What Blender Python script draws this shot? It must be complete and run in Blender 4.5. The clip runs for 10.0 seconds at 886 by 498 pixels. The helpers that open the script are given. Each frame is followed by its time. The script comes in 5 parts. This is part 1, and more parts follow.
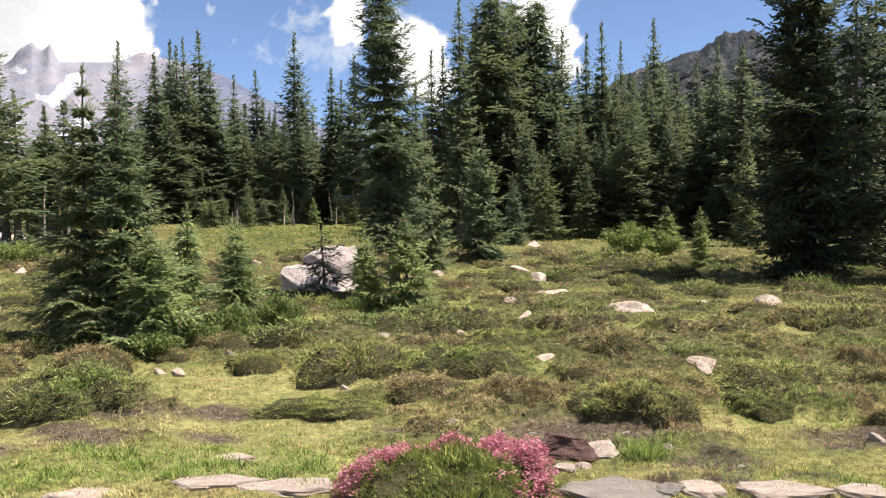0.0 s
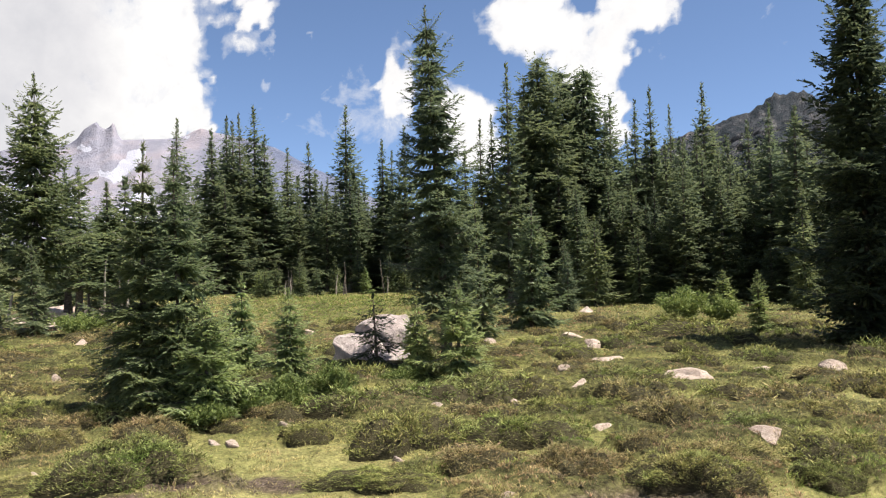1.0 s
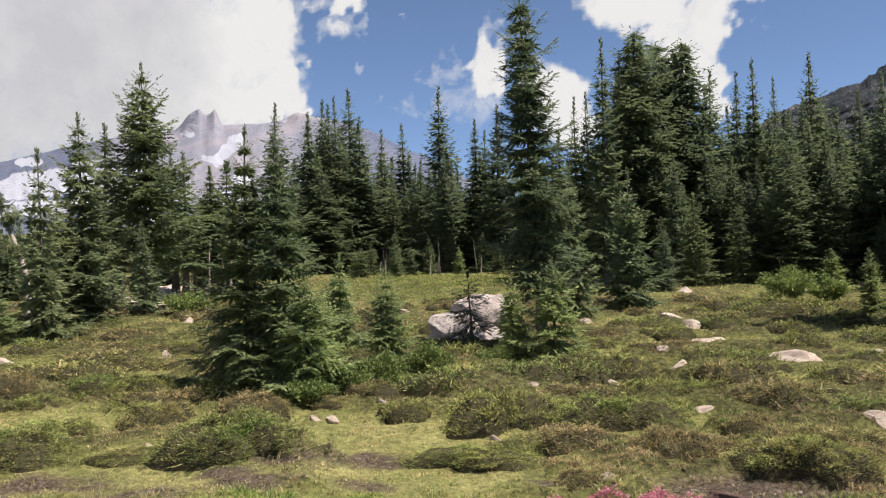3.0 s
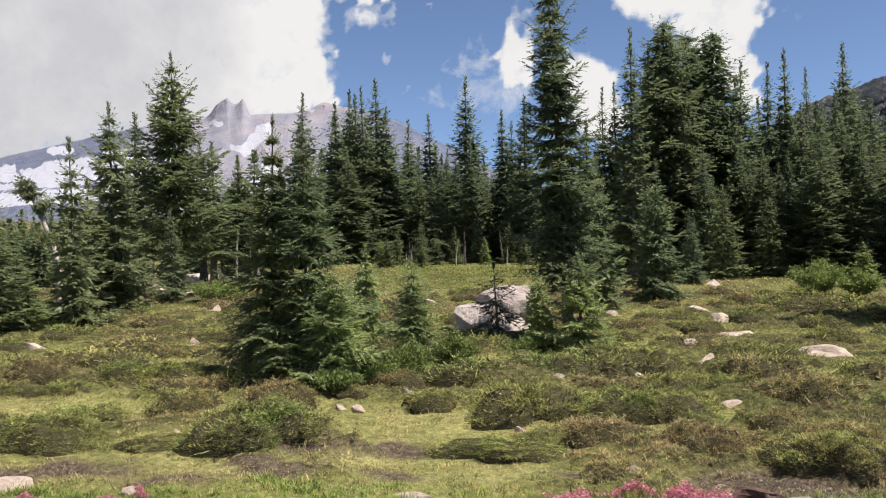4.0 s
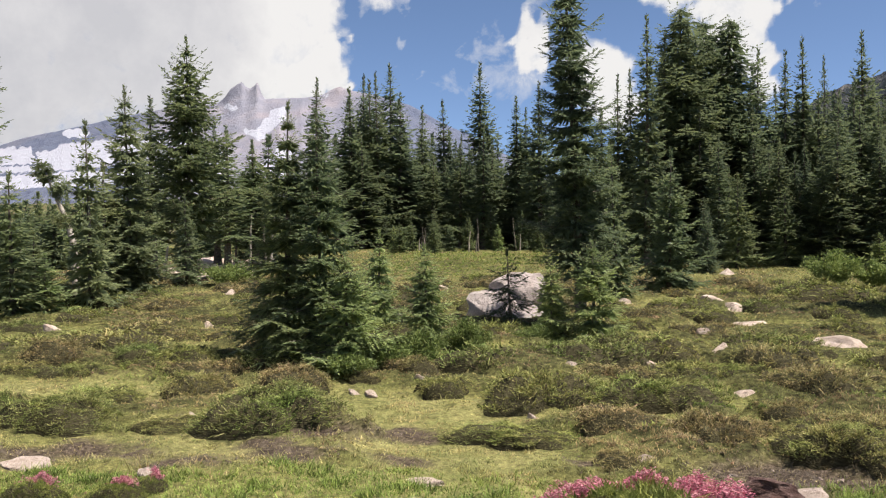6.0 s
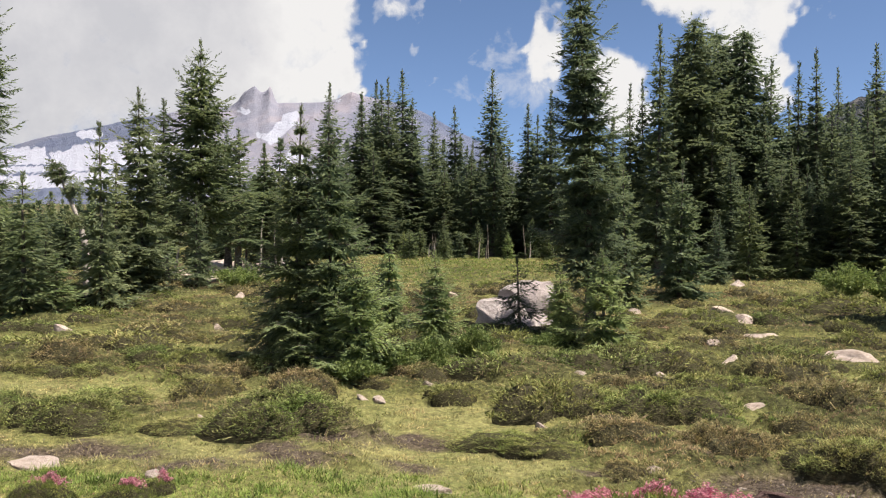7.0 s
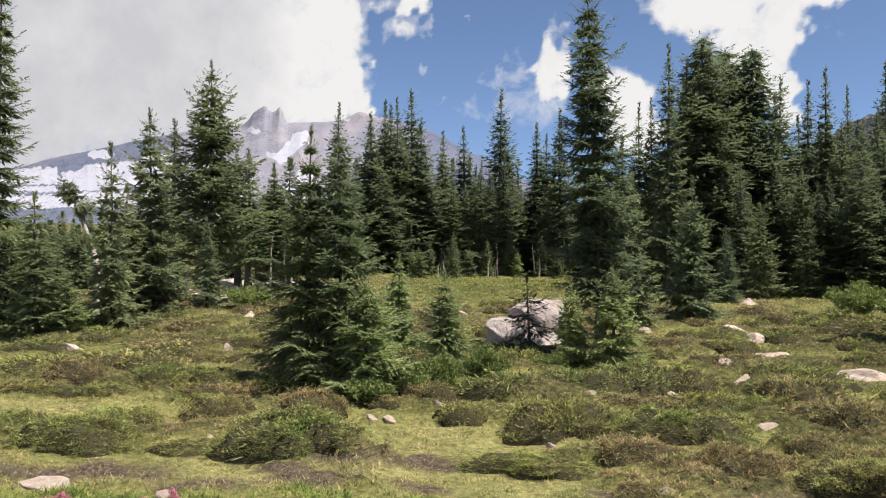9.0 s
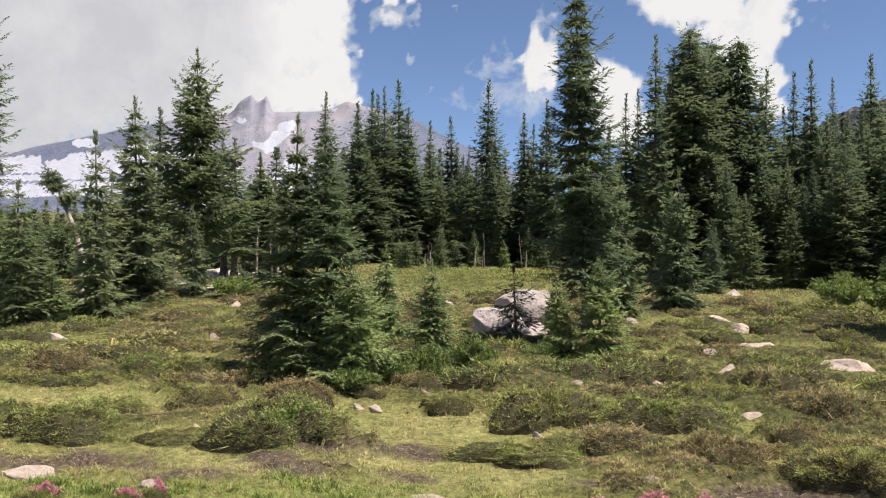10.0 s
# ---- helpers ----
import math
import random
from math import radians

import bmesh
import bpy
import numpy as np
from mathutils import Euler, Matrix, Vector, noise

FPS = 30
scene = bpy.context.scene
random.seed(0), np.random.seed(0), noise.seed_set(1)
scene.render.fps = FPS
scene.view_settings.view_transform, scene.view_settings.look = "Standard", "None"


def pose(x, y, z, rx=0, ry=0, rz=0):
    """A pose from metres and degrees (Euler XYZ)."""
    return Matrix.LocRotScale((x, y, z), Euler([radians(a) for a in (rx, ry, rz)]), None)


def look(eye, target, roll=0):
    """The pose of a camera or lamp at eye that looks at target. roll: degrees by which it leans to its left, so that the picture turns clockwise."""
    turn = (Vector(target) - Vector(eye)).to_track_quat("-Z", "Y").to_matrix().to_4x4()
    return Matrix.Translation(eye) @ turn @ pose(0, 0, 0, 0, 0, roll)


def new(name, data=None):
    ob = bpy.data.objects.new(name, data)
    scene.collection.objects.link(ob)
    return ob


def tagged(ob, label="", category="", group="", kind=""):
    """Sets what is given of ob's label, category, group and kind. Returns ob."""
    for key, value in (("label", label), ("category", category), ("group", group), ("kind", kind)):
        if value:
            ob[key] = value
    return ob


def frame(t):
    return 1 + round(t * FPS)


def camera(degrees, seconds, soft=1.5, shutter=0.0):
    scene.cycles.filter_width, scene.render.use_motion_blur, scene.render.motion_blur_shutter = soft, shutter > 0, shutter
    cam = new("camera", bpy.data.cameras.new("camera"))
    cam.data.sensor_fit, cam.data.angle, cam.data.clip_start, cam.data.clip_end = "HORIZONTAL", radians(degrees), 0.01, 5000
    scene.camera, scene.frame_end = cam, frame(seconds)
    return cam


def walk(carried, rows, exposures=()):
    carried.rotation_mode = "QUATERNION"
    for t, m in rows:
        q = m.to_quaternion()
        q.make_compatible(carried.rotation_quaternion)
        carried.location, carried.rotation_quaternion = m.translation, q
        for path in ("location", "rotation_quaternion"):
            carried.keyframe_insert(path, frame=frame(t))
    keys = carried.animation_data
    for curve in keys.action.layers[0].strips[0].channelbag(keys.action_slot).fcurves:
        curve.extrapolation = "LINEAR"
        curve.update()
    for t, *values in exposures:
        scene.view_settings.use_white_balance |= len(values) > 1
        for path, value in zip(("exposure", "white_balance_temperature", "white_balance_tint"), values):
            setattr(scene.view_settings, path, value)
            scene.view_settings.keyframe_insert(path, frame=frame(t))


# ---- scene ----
# ---- camera ----
cam = camera(55.42, 10.0, soft=1.15)
PATH = [
    (0, 0.048, -0.036, 1.538, 0, 0, 0), (0.5, 0.046, -0.023, 1.537, 1.64, 1.84, 0.31),
    (1, 0.04, -0.013, 1.548, 3.48, 4.57, 0.67), (1.5, 0.048, -0.015, 1.551, 5.64, 6.28, 1.43),
    (2, 0.047, 0.012, 1.553, 7.49, 6.13, 1.55), (2.5, 0.026, 0.007, 1.541, 8.58, 4.34, 1.06),
    (4, -0.001, 0.016, 1.545, 11.52, 2.64, 0), (4.5, -0.008, 0.023, 1.545, 11.44, 2.02, -0.09),
    (5, -0.01, 0.011, 1.55, 11.76, 1.71, -0.41), (5.5, -0.014, 0.011, 1.55, 11.87, 1.53, -0.73),
    (6, -0.013, 0.002, 1.552, 12.36, 1.69, -0.63), (7.5, -0.031, 0.004, 1.557, 13.11, 2.49, -1.89),
    (8, -0.026, -0.002, 1.558, 13.24, 3.02, -1.76), (8.5, -0.035, -0.004, 1.557, 13.66, 3.38, -1.38),
    (9, -0.035, 0, 1.562, 13.6, 3.36, -1.53), (9.5, -0.035, 0.003, 1.558, 13.12, 3.08, -1.57),
    (10, -0.039, 0.005, 1.554, 12.7, 2.74, -1.65)]
EXPOSURES = [(t, s + 0.95, 6820, 10) for t, s in ((0, 0.31), (0.6, 0.31), (1.5, -0.10), (2.0, -0.2), (2.5, -0.15), (4, -0.04), (10, -0.03))]
walk(cam, [(t, pose(x, y, z, 90 + p, r, a)) for t, x, y, z, a, p, r in PATH], EXPOSURES)

# ---- sky and sun ----
SUN_AZ, SUN_EL = radians(98), radians(61)   # clockwise from +y
world = bpy.data.worlds.new("world")
scene.world = world
world.use_nodes = True
wn = world.node_tree.nodes
sky = wn.new("ShaderNodeTexSky")
sky.sky_type = "NISHITA"
sky.sun_disc = False
sky.sun_elevation, sky.sun_rotation = SUN_EL, SUN_AZ
sky.altitude = 2200
sky.air_density, sky.dust_density, sky.ozone_density = 0.7, 0.3, 2.4
wn["Background"].inputs["Strength"].default_value = 0.091
world.node_tree.links.new(sky.outputs["Color"], wn["Background"].inputs["Color"])
sun = new("sun", bpy.data.lights.new("sun", "SUN"))
sun.data.energy = 5.0
sun.data.angle = radians(0.53)
sun.data.color = (1.0, 0.95, 0.87)
sun_dir = Vector((math.sin(SUN_AZ) * math.cos(SUN_EL), math.cos(SUN_AZ) * math.cos(SUN_EL), math.sin(SUN_EL)))
sun.matrix_world = look(sun_dir * 100, (0, 0, 0))

# ---- materials ----


class Mat:
    """A node material with short helpers."""

    def __init__(self, name, rough=0.8, spec=0.25):
        self.m = bpy.data.materials.new(name)
        self.m.use_nodes = True
        self.t = self.m.node_tree
        self.b = self.t.nodes["Principled BSDF"]
        self.b.inputs["Roughness"].default_value = rough
        self.b.inputs["Specular IOR Level"].default_value = spec
        self.coord = None

    def node(self, kind, **inputs):
        n = self.t.nodes.new(kind)
        for k, v in inputs.items():
            n.inputs[k].default_value = v
        return n

    def link(self, a, b):
        self.t.links.new(a, b)

    def co(self):
        if not self.coord:
            self.coord = self.t.nodes.new("ShaderNodeTexCoord").outputs["Object"]
        return self.coord

    def pos(self):
        return self.t.nodes.new("ShaderNodeNewGeometry").outputs["Position"]

    def noise(self, scale, detail=4, rough=0.6, world_space=False, dist=0.0):
        n = self.node("ShaderNodeTexNoise", Scale=scale, Detail=detail, Roughness=rough, Distortion=dist)
        self.link(self.pos() if world_space else self.co(), n.inputs["Vector"])
        return n.outputs["Fac"]

    def ramp(self, fac, stops):
        r = self.t.nodes.new("ShaderNodeValToRGB")
        while len(r.color_ramp.elements) < len(stops):
            r.color_ramp.elements.new(0.5)
        for e, (p, c) in zip(r.color_ramp.elements, stops):
            e.position = p
            e.color = (*c, 1) if len(c) == 3 else c
        self.link(fac, r.inputs["Fac"])
        return r.outputs["Color"]

    def mix(self, fac, a, b, mode="MIX"):
        n = self.t.nodes.new("ShaderNodeMix")
        n.data_type = "RGBA"
        n.blend_type = mode
        for sock, v in ((n.inputs[0], fac), (n.inputs[6], a), (n.inputs[7], b)):
            if isinstance(v, (int, float)):
                sock.default_value = v
            elif isinstance(v, tuple):
                sock.default_value = (*v, 1)
            else:
                self.link(v, sock)
        return n.outputs[2]

    def math(self, op, a, b=0.0, c=0.0):
        n = self.t.nodes.new("ShaderNodeMath")
        n.operation = op
        for sock, v in zip(n.inputs, (a, b, c)):
            if isinstance(v, (int, float)):
                sock.default_value = v
            else:
                self.link(v, sock)
        return n.outputs[0]

    def attr(self, name):
        n = self.t.nodes.new("ShaderNodeAttribute")
        n.attribute_name = name
        return n.outputs["Fac"]

    def island(self):
        return self.t.nodes.new("ShaderNodeNewGeometry").outputs["Random Per Island"]

    def obrand(self):
        return self.t.nodes.new("ShaderNodeObjectInfo").outputs["Random"]

    def color(self, sock):
        self.link(sock, self.b.inputs["Base Color"])
        return self

    def bump(self, fac, strength=0.4, dist=0.02):
        n = self.node("ShaderNodeBump", Strength=strength, Distance=dist)
        self.link(fac, n.inputs["Height"])
        self.link(n.outputs["Normal"], self.b.inputs["Normal"])
        return self

    def leafy(self, sock, amount=0.3):
        """Let light through thin leaves of that colour."""
        tr = self.node("ShaderNodeBsdfTranslucent")
        self.link(sock, tr.inputs["Color"])
        mx = self.node("ShaderNodeMixShader", Fac=amount)
        self.link(self.b.outputs[0], mx.inputs[1])
        self.link(tr.outputs[0], mx.inputs[2])
        self.link(mx.outputs[0], self.t.nodes["Material Output"].inputs["Surface"])
        return self


def needle_material(name, dark, mid, tip):
    k = Mat(name, 0.55, 0.3)
    c = k.ramp(k.island(), [(0.0, dark), (0.55, mid), (1.0, tip)])
    big = k.ramp(k.noise(0.9, 3, world_space=True), [(0.35, (0.78, 0.8, 0.82)), (0.65, (1.18, 1.15, 1.03))])
    c = k.mix(1.0, c, big, "MULTIPLY")
    tone = k.ramp(k.obrand(), [(0, (0.92, 0.98, 0.98)), (1, (1.05, 1.03, 0.92))])
    c = k.mix(1.0, c, tone, "MULTIPLY")
    k.color(c)
    return k.leafy(c, 0.45).m


NEEDLE = needle_material("fir_needles", (0.094, 0.120, 0.072), (0.168, 0.204, 0.107), (0.254, 0.287, 0.152))
NEEDLE_YOUNG = needle_material("young_fir_needles", (0.14, 0.18, 0.09), (0.26, 0.315, 0.145), (0.37, 0.42, 0.20))
NEEDLE_DARK = needle_material("hemlock_needles", (0.104, 0.130, 0.094), (0.148, 0.182, 0.110), (0.205, 0.236, 0.13))
# darker copy of the fir needles that puts shade into their colour
NEEDLE_SHADE_DARK = needle_material("shade_darkened_fir_needles", (0.05, 0.068, 0.05), (0.085, 0.11, 0.07), (0.135, 0.158, 0.09))
NEEDLE_GREY = needle_material("greyish_fir_needles", (0.12, 0.142, 0.085), (0.195, 0.222, 0.125), (0.285, 0.31, 0.18))
# needles near black: the tall fir's shade put into the sapling's colour
NEEDLE_SHADED = needle_material("shaded_sapling_needles", (0.032, 0.042, 0.026), (0.06, 0.075, 0.04), (0.10, 0.12, 0.06))

k = Mat("bark", 0.9, 0.1)
k.color(k.ramp(k.noise(9, 6), [(0.3, (0.05, 0.04, 0.034)), (0.55, (0.13, 0.11, 0.095)), (0.8, (0.27, 0.25, 0.23))]))
BARK = k.bump(k.noise(22, 5), 0.7, 0.02).m
k = Mat("weathered_deadwood", 0.85, 0.1)
k.color(k.ramp(k.noise(12, 6), [(0.3, (0.17, 0.145, 0.125)), (0.7, (0.42, 0.37, 0.33))]))
DEADWOOD = k.bump(k.noise(30, 5), 0.6, 0.01).m


def rock_material(name, a, b, c, scale=3.0, rough=0.85, spec=0.2):
    k = Mat(name, rough, spec)
    base = k.ramp(k.noise(scale, 7, 0.65), [(0.3, a), (0.5, b), (0.72, c)])
    tone = k.ramp(k.obrand(), [(0, (0.85, 0.83, 0.84)), (1, (1.1, 1.05, 1.0))])
    base = k.mix(1.0, base, tone, "MULTIPLY")
    spots = k.ramp(k.noise(scale * 11, 3), [(0.60, (0, 0, 0)), (0.68, (1, 1, 1))])
    base = k.mix(k.math("MULTIPLY", spots, 0.5), base, (a[0] * 0.6, a[1] * 0.6, a[2] * 0.6))
    k.color(base)
    return k.bump(k.noise(scale * 6, 8, 0.75), 0.8, 0.05).m


ROCK = rock_material("pale_andesite", (0.31, 0.245, 0.21), (0.49, 0.405, 0.355), (0.61, 0.525, 0.47))
ROCK_BOULDER = rock_material("boulder_stone", (0.21, 0.18, 0.175), (0.39, 0.345, 0.335), (0.50, 0.455, 0.44), 2.4)
ROCK_RED = rock_material("dark_red_lava", (0.06, 0.035, 0.032), (0.13, 0.075, 0.065), (0.26, 0.18, 0.16), 4.0)
GRAVEL = rock_material("volcanic_gravel", (0.07, 0.055, 0.043), (0.15, 0.12, 0.095), (0.30, 0.255, 0.215), 9.0)
ROCK_WET = rock_material("wet_slab", (0.15, 0.13, 0.12), (0.28, 0.25, 0.235), (0.40, 0.36, 0.34), 3.0, 0.28, 0.5)

# meadow soil: dirt attribute bares it, moss and litter elsewhere
k = Mat("meadow_soil", 0.95, 0.1)
moss = k.ramp(k.noise(1.1, 6), [(0.3, (0.06, 0.062, 0.022)), (0.5, (0.11, 0.115, 0.036)), (0.7, (0.19, 0.17, 0.06))])
litter = k.ramp(k.noise(16, 8, 0.75), [(0.38, (0.2, 0.17, 0.15)), (0.5, (0.8, 0.78, 0.72)), (0.62, (1.45, 1.4, 1.3))])
moss = k.mix(1.0, moss, litter, "MULTIPLY")
lawn_c = k.ramp(k.noise(2.3, 5), [(0.3, (0.14, 0.15, 0.055)), (0.7, (0.27, 0.25, 0.11))])
peat = k.mix(1.0, k.ramp(k.noise(5, 5), [(0.35, (0.04, 0.042, 0.018)), (0.65, (0.11, 0.11, 0.045))]), litter, "MULTIPLY")
moss = k.mix(k.attr("heath"), moss, peat)
moss = k.mix(k.attr("lawn"), moss, k.mix(0.7, lawn_c, litter, "MULTIPLY"))
soil = k.ramp(k.noise(22, 8, 0.75), [(0.36, (0.02, 0.014, 0.01)), (0.48, (0.06, 0.044, 0.032)), (0.56, (0.115, 0.087, 0.064)), (0.68, (0.27, 0.22, 0.17))])
soil = k.mix(k.attr("wet"), soil, k.mix(1.0, soil, (0.42, 0.40, 0.40), "MULTIPLY"))
k.color(k.mix(k.attr("dirt"), moss, soil))
k.link(k.ramp(k.attr("wet"), [(0.2, (0.95, 0.95, 0.95)), (0.9, (0.3, 0.3, 0.3))]), k.b.inputs["Roughness"])
SOIL = k.bump(k.noise(35, 6, 0.7), 0.8, 0.03).m


def herb_material(name, stops, patch, scale=0.8, through_light=0.3, rough=0.6, cast=(1.16, 1.0, 1.22)):
    k = Mat(name, rough, 0.2)
    c = k.ramp(k.math("ADD", k.math("ADD", k.math("MULTIPLY", k.noise(scale, 5, 0.65, True), 0.5), k.math("MULTIPLY", k.noise(scale * 3.5, 3, 0.6, True), 0.25)), k.math("MULTIPLY", k.attr("tone"), 0.25)), stops)
    v = k.ramp(k.island(), [(0, (0.75, 0.75, 0.72)), (0.6, (1.05, 1.05, 1.0)), (1, patch)])
    c = k.mix(1.0, c, v, "MULTIPLY")
    grain = k.ramp(k.noise(13, 3, 0.7, True), [(0.32, (0.32, 0.30, 0.27)), (0.5, (0.98, 0.98, 0.97)), (0.66, (1.6, 1.55, 1.45))])
    c = k.mix(1.0, c, grain, "MULTIPLY")
    c = k.mix(1.0, c, cast, "MULTIPLY")
    # roots darkened and tips brightened in the colour, imitating shade between blades
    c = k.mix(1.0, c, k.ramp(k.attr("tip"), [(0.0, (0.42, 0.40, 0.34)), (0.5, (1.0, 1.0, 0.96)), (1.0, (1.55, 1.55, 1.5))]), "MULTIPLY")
    k.color(c)
    return k.leafy(c, through_light).m


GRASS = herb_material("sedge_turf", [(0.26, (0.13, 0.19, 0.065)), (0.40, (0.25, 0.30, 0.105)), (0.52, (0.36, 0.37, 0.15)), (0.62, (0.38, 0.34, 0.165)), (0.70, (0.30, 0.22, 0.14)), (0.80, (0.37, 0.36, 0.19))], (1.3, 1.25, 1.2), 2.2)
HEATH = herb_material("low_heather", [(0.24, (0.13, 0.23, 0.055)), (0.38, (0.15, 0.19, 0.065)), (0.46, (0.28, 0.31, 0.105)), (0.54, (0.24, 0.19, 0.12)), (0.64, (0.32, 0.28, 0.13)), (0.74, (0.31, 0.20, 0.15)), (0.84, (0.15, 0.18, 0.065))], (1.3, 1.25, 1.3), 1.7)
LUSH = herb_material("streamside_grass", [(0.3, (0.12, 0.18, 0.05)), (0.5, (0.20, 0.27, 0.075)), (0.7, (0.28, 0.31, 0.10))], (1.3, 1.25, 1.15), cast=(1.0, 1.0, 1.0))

k = Mat("heather_sprigs", 0.65, 0.15)
c = k.ramp(k.island(), [(0.0, (0.145, 0.16, 0.072)), (0.45, (0.24, 0.26, 0.11)), (0.8, (0.33, 0.335, 0.15)), (1.0, (0.40, 0.35, 0.22))])
patch = k.ramp(k.noise(1.5, 4, 0.6, True), [(0.3, (0.95, 1.08, 0.85)), (0.48, (1.05, 1.0, 0.95)), (0.64, (1.12, 1.0, 1.0))])
c = k.mix(1.0, c, patch, "MULTIPLY")
grain = k.ramp(k.noise(9, 3, 0.7, True), [(0.34, (0.45, 0.43, 0.42)), (0.52, (1.0, 1.0, 1.0)), (0.68, (1.45, 1.4, 1.35))])
c = k.mix(1.0, c, grain, "MULTIPLY")
# dark sprig bases and bright tips paint shaded depth into each mound
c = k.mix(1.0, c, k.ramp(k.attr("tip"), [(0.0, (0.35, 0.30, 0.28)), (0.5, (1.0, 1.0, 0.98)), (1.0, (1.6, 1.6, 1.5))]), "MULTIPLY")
tone = k.ramp(k.obrand(), [(0, (0.75, 0.9, 0.75)), (0.4, (1.0, 1.1, 0.85)), (0.6, (1.2, 1.18, 1.08)), (0.74, (1.2, 1.06, 1.15)), (1, (1.14, 0.98, 1.15))])
c = k.mix(1.0, c, tone, "MULTIPLY")
k.color(c)
SPRIG = k.leafy(c, 0.25).m
k = Mat("heather_stems", 0.9, 0.1)
# woody stems near black so gaps and mound foot read as shade
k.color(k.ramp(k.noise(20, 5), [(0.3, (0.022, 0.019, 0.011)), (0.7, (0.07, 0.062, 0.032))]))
STEMS = k.bump(k.noise(40, 4), 0.8, 0.03).m
k = Mat("pink_blossom", 0.5, 0.2)
c = k.ramp(k.island(), [(0, (0.36, 0.09, 0.14)), (0.5, (0.56, 0.20, 0.27)), (1, (0.72, 0.42, 0.44))])
k.color(c)
PINK = k.leafy(c, 0.3).m
k = Mat("bush_leaves", 0.5, 0.3)
c = k.ramp(k.island(), [(0, (0.10, 0.14, 0.04)), (0.6, (0.20, 0.26, 0.075)), (1, (0.33, 0.37, 0.125))])
k.color(c)
BUSH_LEAF = k.leafy(c, 0.3).m

k = Mat("dull_bush_leaves", 0.5, 0.3)
c = k.ramp(k.island(), [(0, (0.07, 0.10, 0.028)), (0.6, (0.14, 0.185, 0.05)), (1, (0.23, 0.27, 0.085))])
k.color(c)
BUSH_DULL = k.leafy(c, 0.3).m

k = Mat("fresh_heather_leaves", 0.55, 0.2)
c = k.ramp(k.island(), [(0, (0.11, 0.135, 0.035)), (0.6, (0.22, 0.255, 0.07)), (1, (0.36, 0.38, 0.12))])
grain = k.ramp(k.noise(7, 3, 0.7, True), [(0.36, (0.5, 0.5, 0.45)), (0.52, (1.0, 1.0, 1.0)), (0.68, (1.4, 1.3, 1.2))])
c = k.mix(1.0, c, grain, "MULTIPLY")
k.color(c)
FRESH_LEAF = k.leafy(c, 0.3).m

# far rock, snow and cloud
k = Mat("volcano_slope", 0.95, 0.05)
# rock base colour paled and tinted violet to imitate distance haze
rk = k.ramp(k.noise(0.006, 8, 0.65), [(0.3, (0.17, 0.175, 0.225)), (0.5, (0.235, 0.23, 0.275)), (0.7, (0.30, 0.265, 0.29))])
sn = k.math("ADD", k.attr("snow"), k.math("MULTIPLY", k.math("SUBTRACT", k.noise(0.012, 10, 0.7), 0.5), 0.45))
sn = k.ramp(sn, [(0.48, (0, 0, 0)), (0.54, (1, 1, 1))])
# right flank darkened to imitate shade on the slope; far left bluer rock
rk = k.mix(k.attr("blue_flank_shade"), rk, k.mix(1.0, rk, (0.5, 0.58, 0.7), "MULTIPLY"))
# snow greyed to lavender in its colour, as if under cloud shade
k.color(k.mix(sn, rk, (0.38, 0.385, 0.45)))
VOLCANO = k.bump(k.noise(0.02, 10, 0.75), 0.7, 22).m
k = Mat("crag_rock", 0.95, 0.05)
stretch_map = k.node("ShaderNodeMapping", Scale=(1.0, 0.6, 0.28))
k.link(k.co(), stretch_map.inputs["Vector"])
cliff = k.node("ShaderNodeTexNoise", Scale=0.09, Detail=9, Roughness=0.72)
k.link(stretch_map.outputs["Vector"], cliff.inputs["Vector"])
rk = k.ramp(cliff.outputs["Fac"], [(0.34, (0.014, 0.02, 0.024)), (0.48, (0.034, 0.04, 0.048)), (0.58, (0.06, 0.062, 0.07)), (0.66, (0.2, 0.185, 0.18))])
k.color(rk)
CRAG = k.bump(k.noise(0.12, 8, 0.75), 0.8, 5).m

k = Mat("cloud_sheet", 1.0, 0.0)
den = k.math("ADD", k.attr("cover"), k.math("MULTIPLY", k.math("SUBTRACT", k.noise(0.0042, 12, 0.66, dist=0.3), 0.5), 1.7))
alpha = k.ramp(den, [(0.20, (0, 0, 0)), (0.46, (0.4, 0.4, 0.4)), (0.62, (0.86, 0.86, 0.86)), (0.85, (1, 1, 1))])
shade = k.math("ADD", k.attr("shade"), k.math("MULTIPLY", k.math("SUBTRACT", k.noise(0.0022, 10, 0.62), 0.5), 1.6))
cloud_c = k.ramp(shade, [(0.05, (0.46, 0.465, 0.48)), (0.45, (0.385, 0.39, 0.415)), (0.9, (0.315, 0.323, 0.355))])
em = k.node("ShaderNodeEmission", Strength=1.0)
k.link(cloud_c, em.inputs["Color"])
tp = k.node("ShaderNodeBsdfTransparent")
mx = k.node("ShaderNodeMixShader")
k.link(alpha, mx.inputs[0])
k.link(tp.outputs[0], mx.inputs[1])
k.link(em.outputs[0], mx.inputs[2])
k.link(mx.outputs[0], k.t.nodes["Material Output"].inputs["Surface"])
CLOUD = k.m

